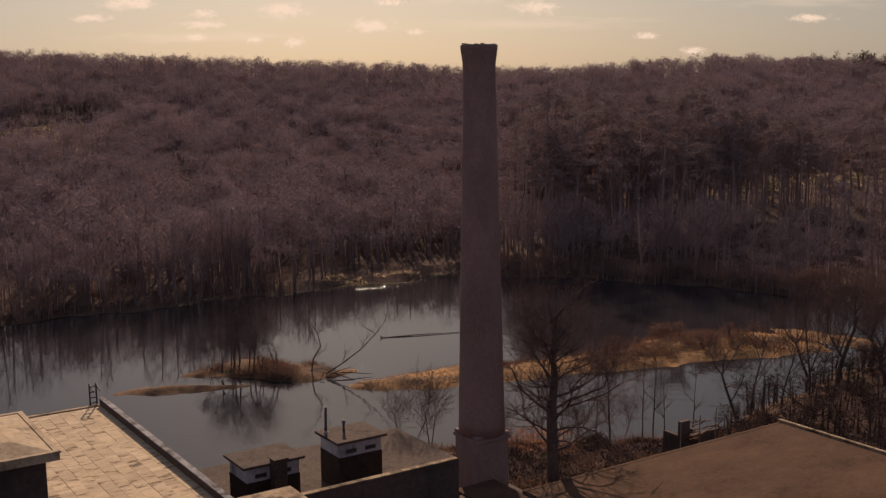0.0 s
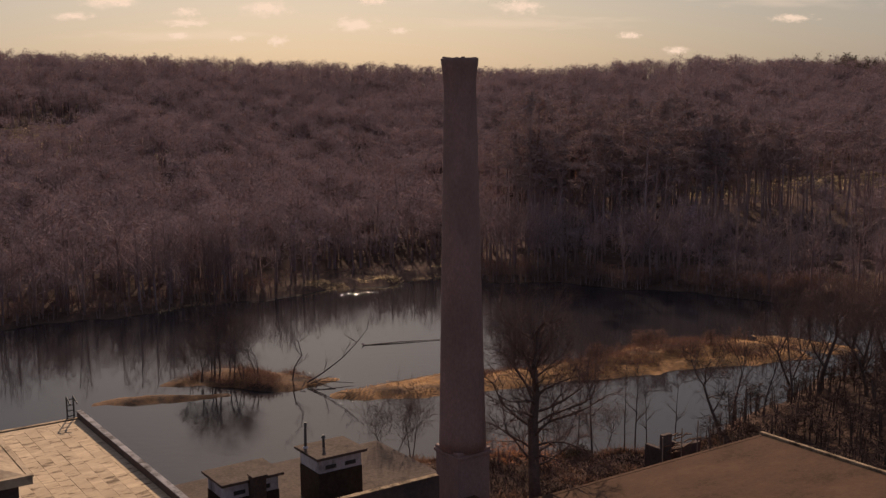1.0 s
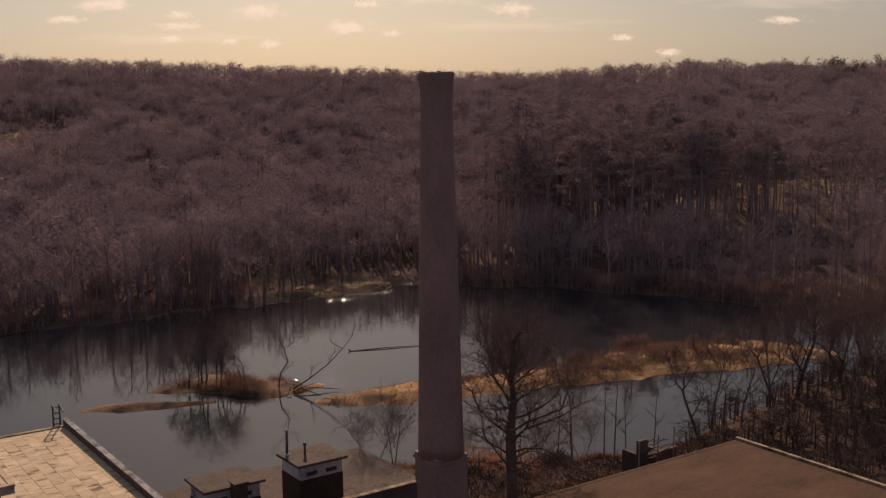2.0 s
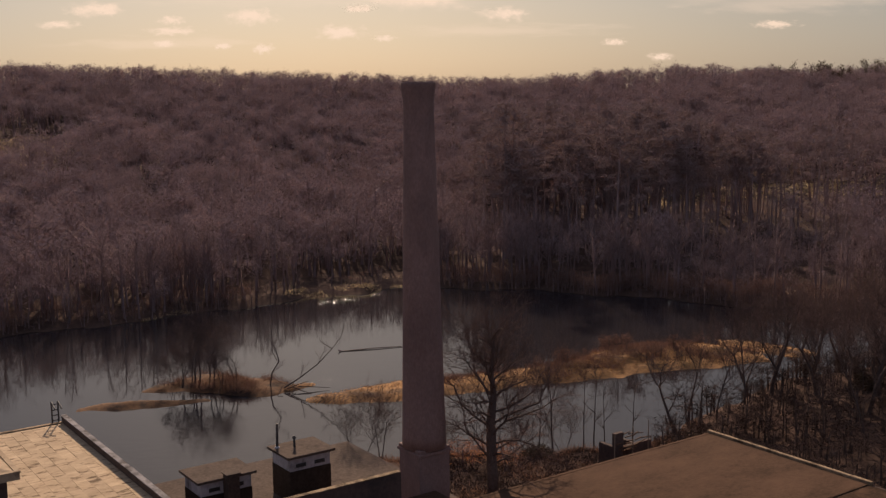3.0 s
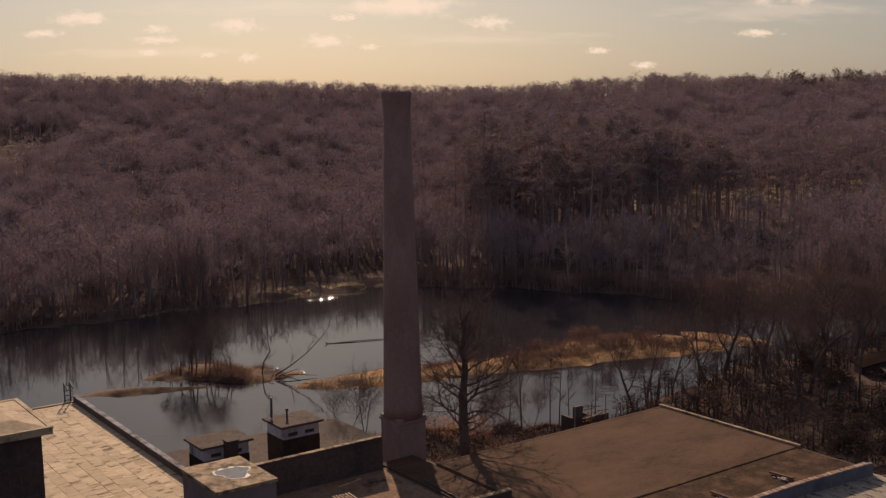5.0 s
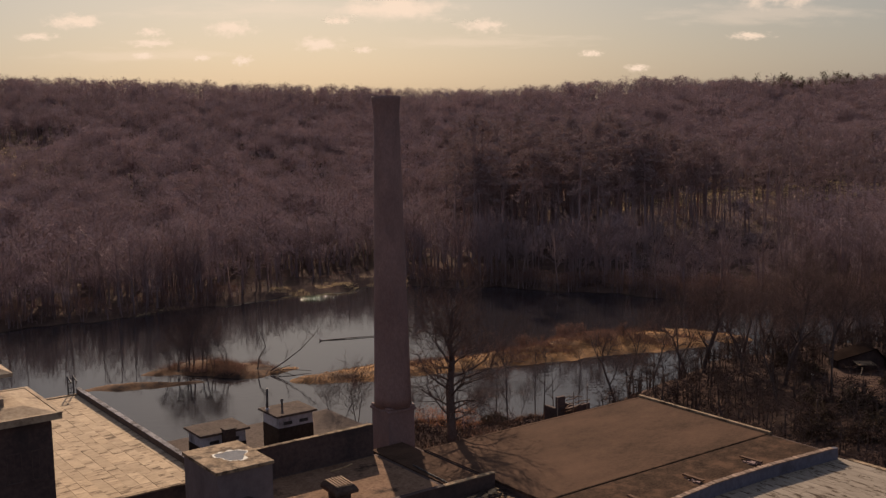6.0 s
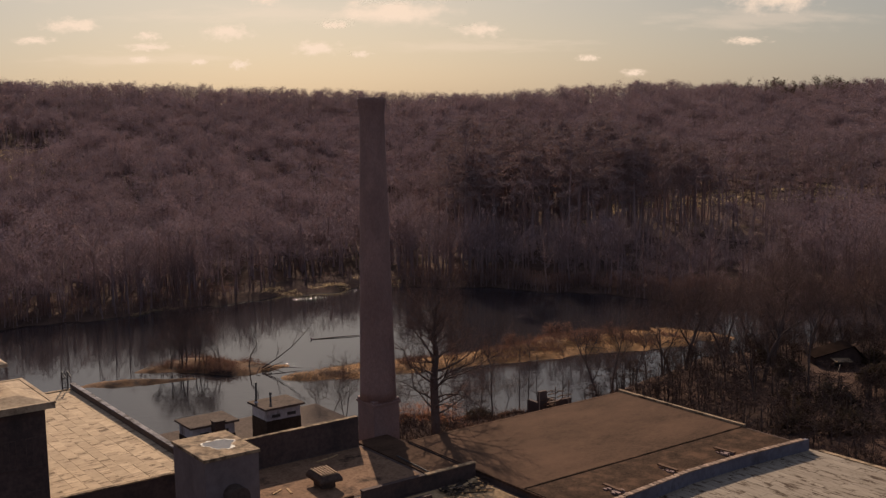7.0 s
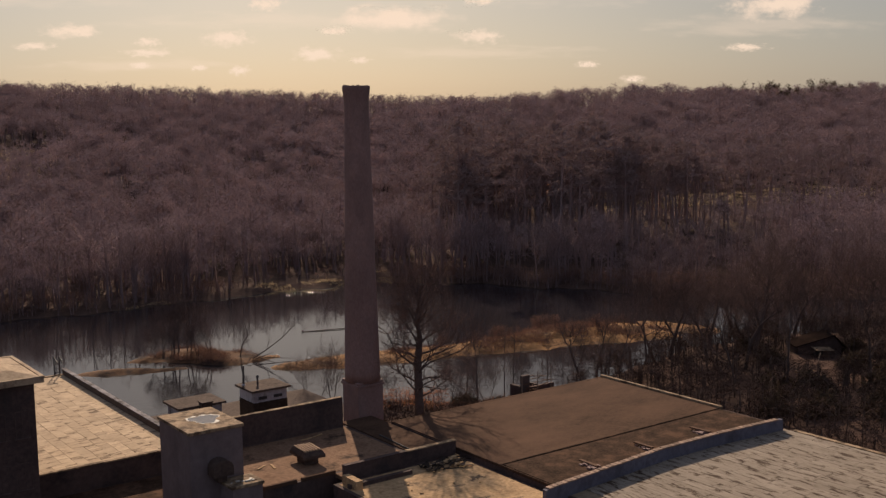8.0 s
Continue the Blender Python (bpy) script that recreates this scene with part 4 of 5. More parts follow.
def build_drift():
    ob = thing("driftwood_log", "thin grey log lying in the shallow river", "log", at=Matrix())
    bm = bmesh.new()
    rod(bm, (-10.6, 70.2, 0.02), (-6.0, 71.4, 0.12), 0.10, 0.08, 8)
    rod(bm, (-6.0, 71.4, 0.12), (1.6, 73.2, 0.05), 0.08, 0.03, 8)
    part("stem", bm, M_wood, ob)
    bm = bmesh.new()
    rod(bm, (-10.6, 70.2, 0.0), (-10.9, 70.0, 0.35), 0.12, 0.04)
    rod(bm, (-10.5, 70.2, 0.0), (-10.7, 70.6, 0.25), 0.1, 0.04)
    part("root_stub", bm, M_bark, ob)
    fallen = thing("fallen_tree", "fallen dead tree with broken limbs on the island shore", "fallen tree", at=Matrix.Translation((2.2, 0, 0)))
    wood, tw = [], []
    bole = [np.array(q) for q in ((-18.6, 50.4, 0.35), (-16.6, 50.9, 1.5), (-14.4, 51.3, 3.1), (-12.6, 51.8, 4.9), (-11.4, 52.2, 6.4))]
    for k, (p, q) in enumerate(zip(bole, bole[1:])):
        wood.append(prism(p, q, 0.11 - 0.022 * k, 0.088 - 0.022 * k, 6))
        limbs(q, (rng.uniform(-0.6, 0.3), rng.uniform(-0.5, 0.5), rng.uniform(0.3, 0.9)), 1.8, 0.05, 2, 3, wood, tw, 0.5, 0.1)
    # a crooked snag beside it, and broken limbs trailing into the water
    snag = [np.array(q) for q in ((-20.4, 51.0, 0.5), (-20.1, 51.0, 2.2), (-19.2, 51.1, 3.6), (-19.6, 51.2, 5.2), (-20.3, 51.2, 6.4))]
    for k, (p, q) in enumerate(zip(snag, snag[1:])):
        wood.append(prism(p, q, 0.10 - 0.017 * k, 0.083 - 0.017 * k, 6))
        limbs(q, ((-1) ** k * 0.8, 0.1, 0.5), 1.5, 0.045, 2, 3, wood, tw, 0.5, 0.1)
    for p, q in (((-17.6, 50.2, 0.5), (-14.6, 48.4, -0.1)), ((-17.2, 49.9, 0.3), (-17.8, 47.4, -0.1)), ((-18.8, 50.0, 0.6), (-19.2, 47.6, -0.1)), ((-16.9, 50.5, 0.5), (-13.0, 50.6, 0.2)), ((-18.2, 50.2, 0.3), (-15.5, 49.6, 1.4))):
        wood.append(prism(p, q, 0.07, 0.03, 5))
    V, F = merged(wood)
    tagged(soup("trunk", V, F, M_branch, fallen), kind="stuff")
    V, F = merged(tw)
    tagged(soup("brushwood", V, F, M_branch, fallen), kind="stuff")


build_drift()


# ---- the mill: one building part after another, in the mill's own axes ----
def hollow_walls(name, parent, x0, x1, y0, y1, z0, z1, mat_, t=0.35):
    """Four outer walls butted end to end, each a mesh of its own."""
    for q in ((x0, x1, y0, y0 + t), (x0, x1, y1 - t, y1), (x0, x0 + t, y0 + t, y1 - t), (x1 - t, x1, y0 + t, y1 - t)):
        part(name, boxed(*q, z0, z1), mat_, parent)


def shared(name, mesh, parent, m):
    ob = new(name, mesh)
    ob.parent = parent
    ob.matrix_local = m
    return ob


def sheet_mesh(w, l, mat_):
    bm = block(bmesh.new(), 0.01, w - 0.01, 0.015, l - 0.015, 0, 0.022)
    for v in bm.verts:
        if v.co.z > 0.01:
            v.co.z += random.uniform(-0.004, 0.012)
    me = bpy.data.meshes.new("roofing_sheet")
    bmesh.ops.recalc_face_normals(bm, faces=bm.faces)
    bm.to_mesh(me)
    bm.free()
    me.materials.append(mat_)
    return me


SHEETS = [sheet_mesh(1.0, 3.4, M_sheet) for _ in range(4)]
GREY_SHEETS = [sheet_mesh(1.0, 3.4, M_sheet_grey) for _ in range(4)]


def lay_sheets(parent, x0, x1, y0, y1, z, sheets):
    """Roll roofing in staggered strips, the torn ones a little askew."""
    n = 0
    for i in range(int(x1 - x0)):
        y = y0 - random.uniform(0, 3.2)
        while y < y1:
            a, b = max(y, y0), min(y + 3.4, y1)
            if b - a > 0.2:
                m = Matrix.Translation((x0 + i, a, z + random.uniform(0.0, 0.012))) @ Matrix.Rotation(radians(random.gauss(0, 0.35)), 4, "Z") @ Matrix.Diagonal((1, (b - a) / 3.4, 1, 1))
                shared("roofing_sheet", random.choice(sheets), parent, m)
                n += 1
            y += 3.4
    return n


def window(parent, x, y, z, w, h, turn=0.0):
    """A recessed window in a wall whose face looks along -y, turned about z."""
    m = Matrix.Translation((x, y, z)) @ Matrix.Rotation(turn, 4, "Z")
    win = part("window", block(bmesh.new(), -w / 2, w / 2, 0.02, 0.06, 0, h), M_dark, parent, "dark dusty window panes")
    win.matrix_local = m
    bm = bmesh.new()
    for q in ((-w / 2 - 0.08, -w / 2, -0.03, 0.06, 0, h), (w / 2, w / 2 + 0.08, -0.03, 0.06, 0, h), (-w / 2 - 0.08, w / 2 + 0.08, -0.03, 0.06, h, h + 0.09), (-0.03, 0.03, -0.02, 0.02, 0, h)):
        block(bm, *q)
    part("frame", bm, M_wall, win)
    part("sill", block(bmesh.new(), -w / 2 - 0.15, w / 2 + 0.15, -0.12, 0.06, -0.1, 0), M_wall, win)


def build_left_mill():
    ob = thing("mill_building", "brick mill wing with a pale roll-roofed flat roof", "building")
    hollow_walls("wall", ob, -46, -17.7, 0.2, 34, 0.6, 6.2, M_wall)
    roof = part("roof", boxed(-45.65, -18.05, 0.55, 33.65, 5.85, 6.21), M_seam, ob)
    part("roof_edge", boxed(-46.1, -18.1, 0.1, 0.5, 6.21, 6.33), M_cap, ob, "pale flashing strip")
    part("roof_edge", boxed(-46.1, -18.1, 33.7, 34.1, 6.21, 6.34), M_cap, ob, "pale flashing strip")
    # the dark felt colour stands in for shade on the parapet's face
    par = part("parapet", boxed(-18.1, -17.7, 0.2, 34.0, 6.2, 6.84), M_felt, ob, "grey parapet wall darkened as in shade")
    for i in range(17):
        part("coping", boxed(-18.15, -17.62, 0.2 + 2 * i + 0.01, 0.2 + 2 * i + 1.99, 6.84, 6.92, 0.015), M_parcap, par)
    lay_sheets(roof, -32, -18, 0.55, 33.65, 6.215, SHEETS)
    rail = thing("roof_ladder_rail", "dark metal ladder rail at the roof corner", "ladder")
    for x in (-18.9, -18.3):
        part("upright", rod(bmesh.new(), (x, 34.2, 5.0), (x, 34.2, 8.3), 0.075, 0.075), M_darkmetal, rail)
        part("hook", rod(bmesh.new(), (x, 34.2, 8.3), (x, 33.0, 7.9), 0.075, 0.075), M_darkmetal, rail)
    for z in (5.5, 6.0, 6.5, 7.0, 7.5, 8.05):
        part("rung", rod(bmesh.new(), (-18.9, 34.2, z), (-18.3, 34.2, z), 0.05, 0.05), M_darkmetal, rail)


build_left_mill()


def hip(bm, x0, x1, y0, y1, z0, z1, inset, thick):
    """A shallow hipped slab roof."""
    block(bm, x0, x1, y0, y1, z0 - thick, z0)
    block(bm, x0 + 0.02, x1 - 0.02, y0 + 0.02, y1 - 0.02, z0, z1, taper=inset)
    return bm


def build_tower():
    ob = thing("stair_tower", "dark brick stair tower with a shallow wooden hipped roof", "tower")
    hollow_walls("wall", ob, -37.6, -31.9, -5.4, 2.1, 1.0, 15.3, M_wall)
    for i in range(3):
        for z in (7.2, 11.2):
            window(ob, -36.3 + 1.7 * i, -5.4, z, 0.9, 2.0)
    roof = part("roof", hip(bmesh.new(), -38.2, -31.3, -6.0, 2.7, 15.75, 16.2, 2.0, 0.4), M_capwood, ob)
    for q in ((-38.25, -31.25, -6.05, -5.75), (-38.25, -31.25, 2.45, 2.75), (-31.55, -31.25, -5.75, 2.45)):
        part("roof_trim", boxed(*q, 15.755, 15.86), M_capwood, roof, "pale edge board")
    cup = thing("roof_cupola", "open wooden cupola with dark posts on the tower roof", "cupola")
    for x in (-37.3, -34.8):
        for y in (-3.0, -0.3):
            part("post", boxed(x - 0.13, x + 0.13, y - 0.13, y + 0.13, 16.2, 18.4), M_wood, cup)
    part("curb", boxed(-37.6, -34.5, -3.3, 0.0, 15.85, 16.75), M_wood, cup)
    part("roof", hip(bmesh.new(), -38.2, -33.9, -3.9, 0.6, 18.65, 19.3, 1.5, 0.25), M_capwood, cup)
    for z in (17.2, 17.8):
        part("rail", boxed(-37.2, -34.9, -3.04, -2.96, z, z + 0.08), M_wood, cup)
        part("rail", boxed(-34.84, -34.76, -2.87, -0.43, z, z + 0.08), M_wood, cup)


build_tower()


def build_low_wing():
    ob = thing("low_wing", "low brick wing with a dark flat roof", "building")
    hollow_walls("wall", ob, -46, -12.4, -34, 0.15, 0.6, 4.2, M_wall)
    part("roof", boxed(-45.65, -12.75, -33.65, -0.2, 3.95, 4.24), M_gravel, ob)


build_low_wing()


def build_penthouse():
    ob = thing("lift_penthouse", "tall grey rendered penthouse with a worn flat cap", "penthouse")
    x0, x1, y0, y1 = -23.1, -18.8, -13.3, -7.5
    hollow_walls("wall", ob, x0, x1, y0, y1, 4.2, 11.35, M_stucco, 0.25)
    cap = part("cap", boxed(x0 - 0.12, x1 + 0.12, y0 - 0.12, y1 + 0.12, 11.35, 11.6, 0.03), M_cap, ob, "mottled brown roof slab")
    # pale ring of residue round a damp patch
    bm = bmesh.new()
    n, cx, cy = 48, (x0 + x1) / 2 + 0.35, (y0 + y1) / 2 - 0.1
    rs = [1.0 + 0.16 * math.sin(3 * a) + 0.10 * math.sin(5 * a + 1) + 0.05 * math.sin(11 * a) for a in [2 * math.pi * i / n for i in range(n)]]
    rings = []
    for k in (1.0, 0.92):
        for z in (11.602, 11.612):
            rings.append([bm.verts.new((cx + rs[i] * k * 1.15 * math.cos(2 * math.pi * i / n), cy + rs[(i + (3 if k < 1 else 0)) % n] * k * 1.3 * math.sin(2 * math.pi * i / n), z)) for i in range(n)])
    for i in range(n):
        j = (i + 1) % n
        bm.faces.new((rings[1][i], rings[1][j], rings[3][j], rings[3][i]))
        bm.faces.new((rings[0][i], rings[0][j], rings[1][j], rings[1][i]))
        bm.faces.new((rings[2][i], rings[3][i], rings[3][j], rings[2][j]))
    part("residue_ring", bm, M_white, cap, "irregular white residue ring")
    bm = bmesh.new()
    lo = [bm.verts.new((cx + rs[i] * 0.9 * 1.15 * math.cos(2 * math.pi * i / n), cy + rs[i] * 0.9 * 1.3 * math.sin(2 * math.pi * i / n), 11.606)) for i in range(n)]
    bm.faces.new(lo)
    part("damp_patch", bm, M_puddle, cap, "grey damp patch")
    hood = thing("vent_hood", "dark rounded metal vent hood on the penthouse wall", "vent hood")
    bm = bmesh.new()
    arch = [(-21.75, 8.1)] + [(-20.95 - 0.8 * math.cos(math.pi * i / 10), 8.7 + 0.65 * math.sin(math.pi * i / 10)) for i in range(11)] + [(-20.15, 8.1)]
    front, back = ([bm.verts.new((x, y, z)) for x, z in arch] for y in (y0 - 1.2, y0))
    bm.faces.new(front)
    bm.faces.new(back[::-1])
    for i in range(len(arch)):
        bm.faces.new((front[i - 1], front[i], back[i], back[i - 1]))
    part("hood", bm, M_rustdark, hood)
    part("bracket", boxed(-21.3, -20.6, y0 - 0.9, y0, 7.6, 8.1), M_rustdark, hood)
    slab = thing("loading_slab", "small sunlit concrete slab strewn with pale rubble", "slab")
    part("top", boxed(-20.9, -18.2, -15.6, -13.33, 7.3, 7.55, 0.03), M_cap, slab)
    part("support", boxed(-20.8, -18.3, -15.5, -13.32, 4.24, 7.3), M_stucco, slab)
    for k in range(9):
        q = random.uniform(0.06, 0.2)
        ch = part("chunk", boxed(-q, q, -q * 0.5, q * 0.5, 0, q * 0.5, 0.01), M_white if k % 3 else M_lit_felt, slab)
        ch.matrix_local = pose(random.uniform(-20.5, -18.6), random.uniform(-15.3, -13.7), 7.55, 0, 0, random.uniform(0, 180))


build_penthouse()


def build_mid_block():
    ob = thing("boiler_house", "boiler house with a dusty tarred flat roof and tall fire wall", "building")
    hollow_walls("wall", ob, -17.6, -3.45, -14.2, -3.0, 0.6, 6.2, M_wall)
    part("roof", boxed(-17.25, -3.8, -13.85, -3.35, 5.9, 6.22), M_lit_felt, ob)
    part("roof", boxed(-11.2, -3.45, -15.28, -14.22, 5.9, 6.21), M_lit_felt, ob)
    for q in ((-17.6, -14.7, -14.3, -14.05), (-14.3, -11.2, -14.3, -14.05)):
        part("kerb", boxed(*q, 6.2, 6.5, 0.02), M_tar, ob)
    fire = part("fire_wall", boxed(-17.55, -3.75, -3.0, -2.65, 0.6, 8.9), M_wall, ob)
    for i in range(9):
        part("coping", boxed(-17.55 + 1.53 * i + 0.01, -17.55 + 1.53 * (i + 1) - 0.01, -3.06, -2.59, 8.9, 8.97, 0.02), M_cap, fire)
    v = thing("roof_ventilator", "squat dark ventilator with pale rusty slats on top", "ventilator", at=GRID @ Matrix.Translation((-11.5, -10.2, 6.22)) @ Matrix.Rotation(radians(-4), 4, "Z"))
    part("curb", boxed(-0.6, 0.6, -0.8, 0.8, 0, 0.6), M_rustdark, v)
    part("hood", boxed(-1.0, 1.0, -1.35, 1.35, 0.6, 0.85), M_rustdark, v)
    part("top", boxed(-1.0, 1.0, -1.35, 1.35, 0.85, 1.2, 0.0, 0.22), M_rustdark, v)
    for i in range(6):
        x = -0.66 + 0.26 * i
        part("slat", boxed(x - 0.06, x + 0.06, -1.05, 1.05, 1.2, 1.3, 0.015), M_metal, v, "pale rusty slat")
    for i, (x, y, r) in enumerate(((-15.3, -9.2, 30), (-14.4, -9.6, 80), (-8.5, -4.6, 10), (-7.2, -4.3, 20))):
        s = thing("scrap_board", "broken pale board lying on the tar roof", "board", at=GRID @ pose(x, y, 6.22, 0, 0, r), group="scrap boards")
        part("board", boxed(-0.6, 0.6, -0.09, 0.09, 0, 0.06, 0.01), M_debris, s)


build_mid_block()


def build_back_block():
    ob = thing("back_wing", "low back wing with a grey flat roof beside the river", "building")
    hollow_walls("wall", ob, -17.55, 3.4, -2.6, 17.6, 0.3, 4.4, M_wall)
    part("roof", boxed(-17.2, 3.05, -2.25, 17.25, 4.1, 4.42), M_felt, ob)

    def shed(x0, x1, y0, y1, z1, label):
        s = thing("roof_shed", label, "roof shed", group="roof sheds")
        hollow_walls("wall", s, x0, x1, y0, y1, 4.42, z1 - 0.2, M_shed, 0.2)
        part("roof", boxed(x0 - 0.35, x1 + 0.35, y0 - 0.35, y1 + 0.35, z1 - 0.2, z1, 0.02), M_felt, s)
        # dark strips in place of the shadow on the shed's lower walls
        part("plinth", boxed(x0 - 0.04, x1 + 0.04, y0 - 0.05, y0, 4.42, z1 - 1.3), M_tarline, s, "dark strip standing in for wall shadow")
        part("plinth", boxed(x0 - 0.05, x0, y0, y1, 4.42, z1 - 1.3), M_tarline, s, "dark strip standing in for wall shadow")
        w = (x1 - x0) / 3
        for k in (0.8, 2.2):
            lv = part("louvre", boxed(x0 + w * k - 0.45, x0 + w * k + 0.45, y0 - 0.05, y0, z1 - 1.05, z1 - 0.75), M_dark, s, "small dark louvre")
            for j in range(2):
                part("blade", boxed(x0 + w * k - 0.43, x0 + w * k + 0.43, y0 - 0.075, y0 - 0.05, z1 - 1.0 + 0.13 * j, z1 - 0.96 + 0.13 * j), M_darkmetal, lv)
        return s

    shed(-8.0, -4.4, 6.7, 9.8, 8.3, "white rooftop shed with a dark flat lid and louvres")
    shed(-15.3, -11.1, 7.3, 10.4, 7.7, "stained white rooftop shed with a worn flat lid")
    flue = thing("chimney_flue", "short dark square flue beside the rooftop shed", "flue")
    part("flue_body", boxed(-13.5, -12.5, 6.3, 7.2, 4.42, 8.0, 0.03), M_rustdark, flue)
    part("cap", boxed(-13.6, -12.4, 6.2, 7.25, 8.0, 8.1, 0.02), M_rustdark, flue)
    pipe = thing("vent_pipe", "slim dark vent pipe standing on the shed roof", "pipe")
    part("pipe", rod(bmesh.new(), (-7.8, 9.3, 8.3), (-7.75, 9.3, 10.3), 0.12, 0.10, 8), M_darkmetal, pipe)
    part("collar", rod(bmesh.new(), (-7.8, 9.3, 8.3), (-7.8, 9.3, 8.42), 0.24, 0.16, 8), M_shed, pipe)
    stub = thing("vent_pipe", "short dark capped vent pipe on the shed roof", "pipe")
    part("pipe", rod(bmesh.new(), (-6.6, 8.6, 8.3), (-6.6, 8.6, 9.05), 0.10, 0.10, 8), M_darkmetal, stub)
    part("cap", rod(bmesh.new(), (-6.6, 8.6, 9.05), (-6.6, 8.6, 9.25), 0.19, 0.08, 8), M_darkmetal, stub)


build_back_block()


def build_chimney():
    ob = thing("factory_chimney", "tall tapered brick factory chimney with a flared crown", "chimney", at=Matrix.Translation((0.3, 0, 0)))
    base = part("plinth", boxed(-1.62, 1.62, -1.62, 1.62, 0.5, 4.7, 0.05), M_brick, ob)
    base.matrix_local = GRID
    top = part("plinth", boxed(-1.42, 1.42, -1.42, 1.42, 4.7, 9.05, 0.04), M_brick, ob)
    top.matrix_local = GRID
    for z, w in ((4.68, 1.56), (9.0, 1.54), (9.25, 1.46)):
        c = part("cornice", boxed(-w, w, -w, w, z, z + 0.26, 0.04), M_brick, ob)
        c.matrix_local = GRID
    prof = [(1.74 - 0.0224 * (z - 8.6), z) for z in np.linspace(9.4, 35.2, 27)]
    part("shaft", lathe(prof + [(1.143, 35.22)], 48), M_brick, ob, smooth=True)
    crown = [(1.146, 35.18), (1.146, 35.2), (1.146, 35.7), (1.17, 36.2), (1.23, 36.7), (1.30, 37.15), (1.32, 37.4), (1.28, 37.5), (0.9, 37.5), (0.85, 36.8)]
    part("crown", lathe(crown, 48), M_brick, ob, "darker flared brick crown", smooth=True)
    for i in range(14):
        a = 2 * math.pi * i / 14 + random.uniform(-0.1, 0.1)
        h = random.choice((0.0, 0.0, 0.04, 0.07, 0.10))
        if h:
            x, y = math.cos(a) * 1.08, math.sin(a) * 1.08
            part("rim_brick", boxed(x - 0.13, x + 0.13, y - 0.13, y + 0.13, 37.49, 37.5 + h), M_brick, ob)


build_chimney()


def build_flat_block():
    ob = thing("flat_warehouse", "broad warehouse with a dusty brown flat roof", "building")
    hollow_walls("wall", ob, 0.0, 27.3, -27.95, -5.4, 0.6, 6.4, M_wall)
    part("roof", boxed(0.1, 27.0, -21.28, -5.75, 6.1, 6.5), M_tar, ob)
    part("roof", boxed(-3.44, -0.01, -15.25, -2.0, 5.9, 6.3), M_tar, ob)
    part("wall", boxed(-3.44, -0.01, -15.25, -2.0, 0.6, 5.9), M_wall, ob)
    part("roof", boxed(0.35, 27.0, -28.05, -21.30, 6.0, 6.46), M_gravel, ob, "rough stained gravel roof strip")
    part("step", boxed(0.1, 27.0, -21.46, -21.24, 6.45, 6.525, 0.03), M_gravel, ob)
    part("edge_strip", boxed(-0.02, 0.12, -28.4, -15.3, 6.3, 6.53, 0.02), M_gravel, ob)
    part("kerb", boxed(0.0, 27.0, -5.7, -5.35, 6.4, 6.505, 0.03), M_tar, ob)
    for i in range(9):
        part("edge_coping", boxed(27.01, 27.36, -21.6 + 1.82 * i + 0.01, -21.6 + 1.82 * (i + 1) - 0.01, 6.4, 6.7, 0.03), M_cap, ob, "pale raised roof edge")
    # the party wall bulges out of line half way along
    line = ((-2.4, -29.6), (0.0, -29.35), (6.0, -28.75), (12.0, -28.15), (18.0, -28.2), (26.6, -28.8))
    bm = bmesh.new()
    rows = [[bm.verts.new((x, y + dy, z)) for x, y in line] for dy, z in ((-0.2, 0.6), (-0.2, 7.2), (0.2, 7.2), (0.2, 0.6))]
    for a, b in zip(rows, rows[1:] + rows[:1]):
        for k in range(len(line) - 1):
            bm.faces.new((a[k], a[k + 1], b[k + 1], b[k]))
    bm.faces.new([r[0] for r in rows])
    bm.faces.new([r[-1] for r in rows][::-1])
    wall = part("party_wall", bm, M_paint, ob, "white-painted parapet wall toned as in shade")
    me = boxed(0.025, 0.505, -0.26, 0.26, 0, 0.10, 0.03)
    mesh = bpy.data.meshes.new("coping_tile")
    bmesh.ops.recalc_face_normals(me, faces=me.faces)
    me.to_mesh(mesh)
    me.free()
    mesh.materials.append(M_coping)
    for i in range(53):
        x = -2.1 + 0.53 * i
        y = float(np.interp(x + 0.27, [p[0] for p in line], [p[1] for p in line]))
        slope = float(np.interp(x + 0.8, [p[0] for p in line], [p[1] for p in line])) - y
        shared("coping_tile", mesh, wall, Matrix.Translation((x, y, 7.2 + random.uniform(0, 0.02))) @ Matrix.Rotation(math.atan2(slope, 0.53) + radians(random.gauss(0, 1)), 4, "Z"))
    for x, y, r in ((19.85, -25.3, -84), (12.65, -25.3, -88), (5.65, -25.9, -92)):
        s = thing("rubble_heap", "rusty board and rubble heap on the roof strip", "rubble", at=GRID @ pose(x, y, 6.46, 0, 0, r), group="roof rubble")
        part("board", boxed(-1.1, 1.0, -0.16, 0.16, 0.12, 0.24, 0.01), M_rustwood, s)
        for _ in range(14):
            px, py, q = random.gauss(0.5, 0.6), random.gauss(-0.25, 0.25), random.uniform(0.08, 0.24)
            part("brick", boxed(px - q, px + q, py - q * 0.6, py + q * 0.6, 0, q * 0.7), M_brick, s)
    pipe = thing("roof_pipe", "thin dark pipe lying across the flat roof", "pipe")
    part("pipe", rod(bmesh.new(), (-2.9, -7.9, 6.36), (-3.3, -14.6, 6.4), 0.06, 0.06, 8), M_darkmetal, pipe)
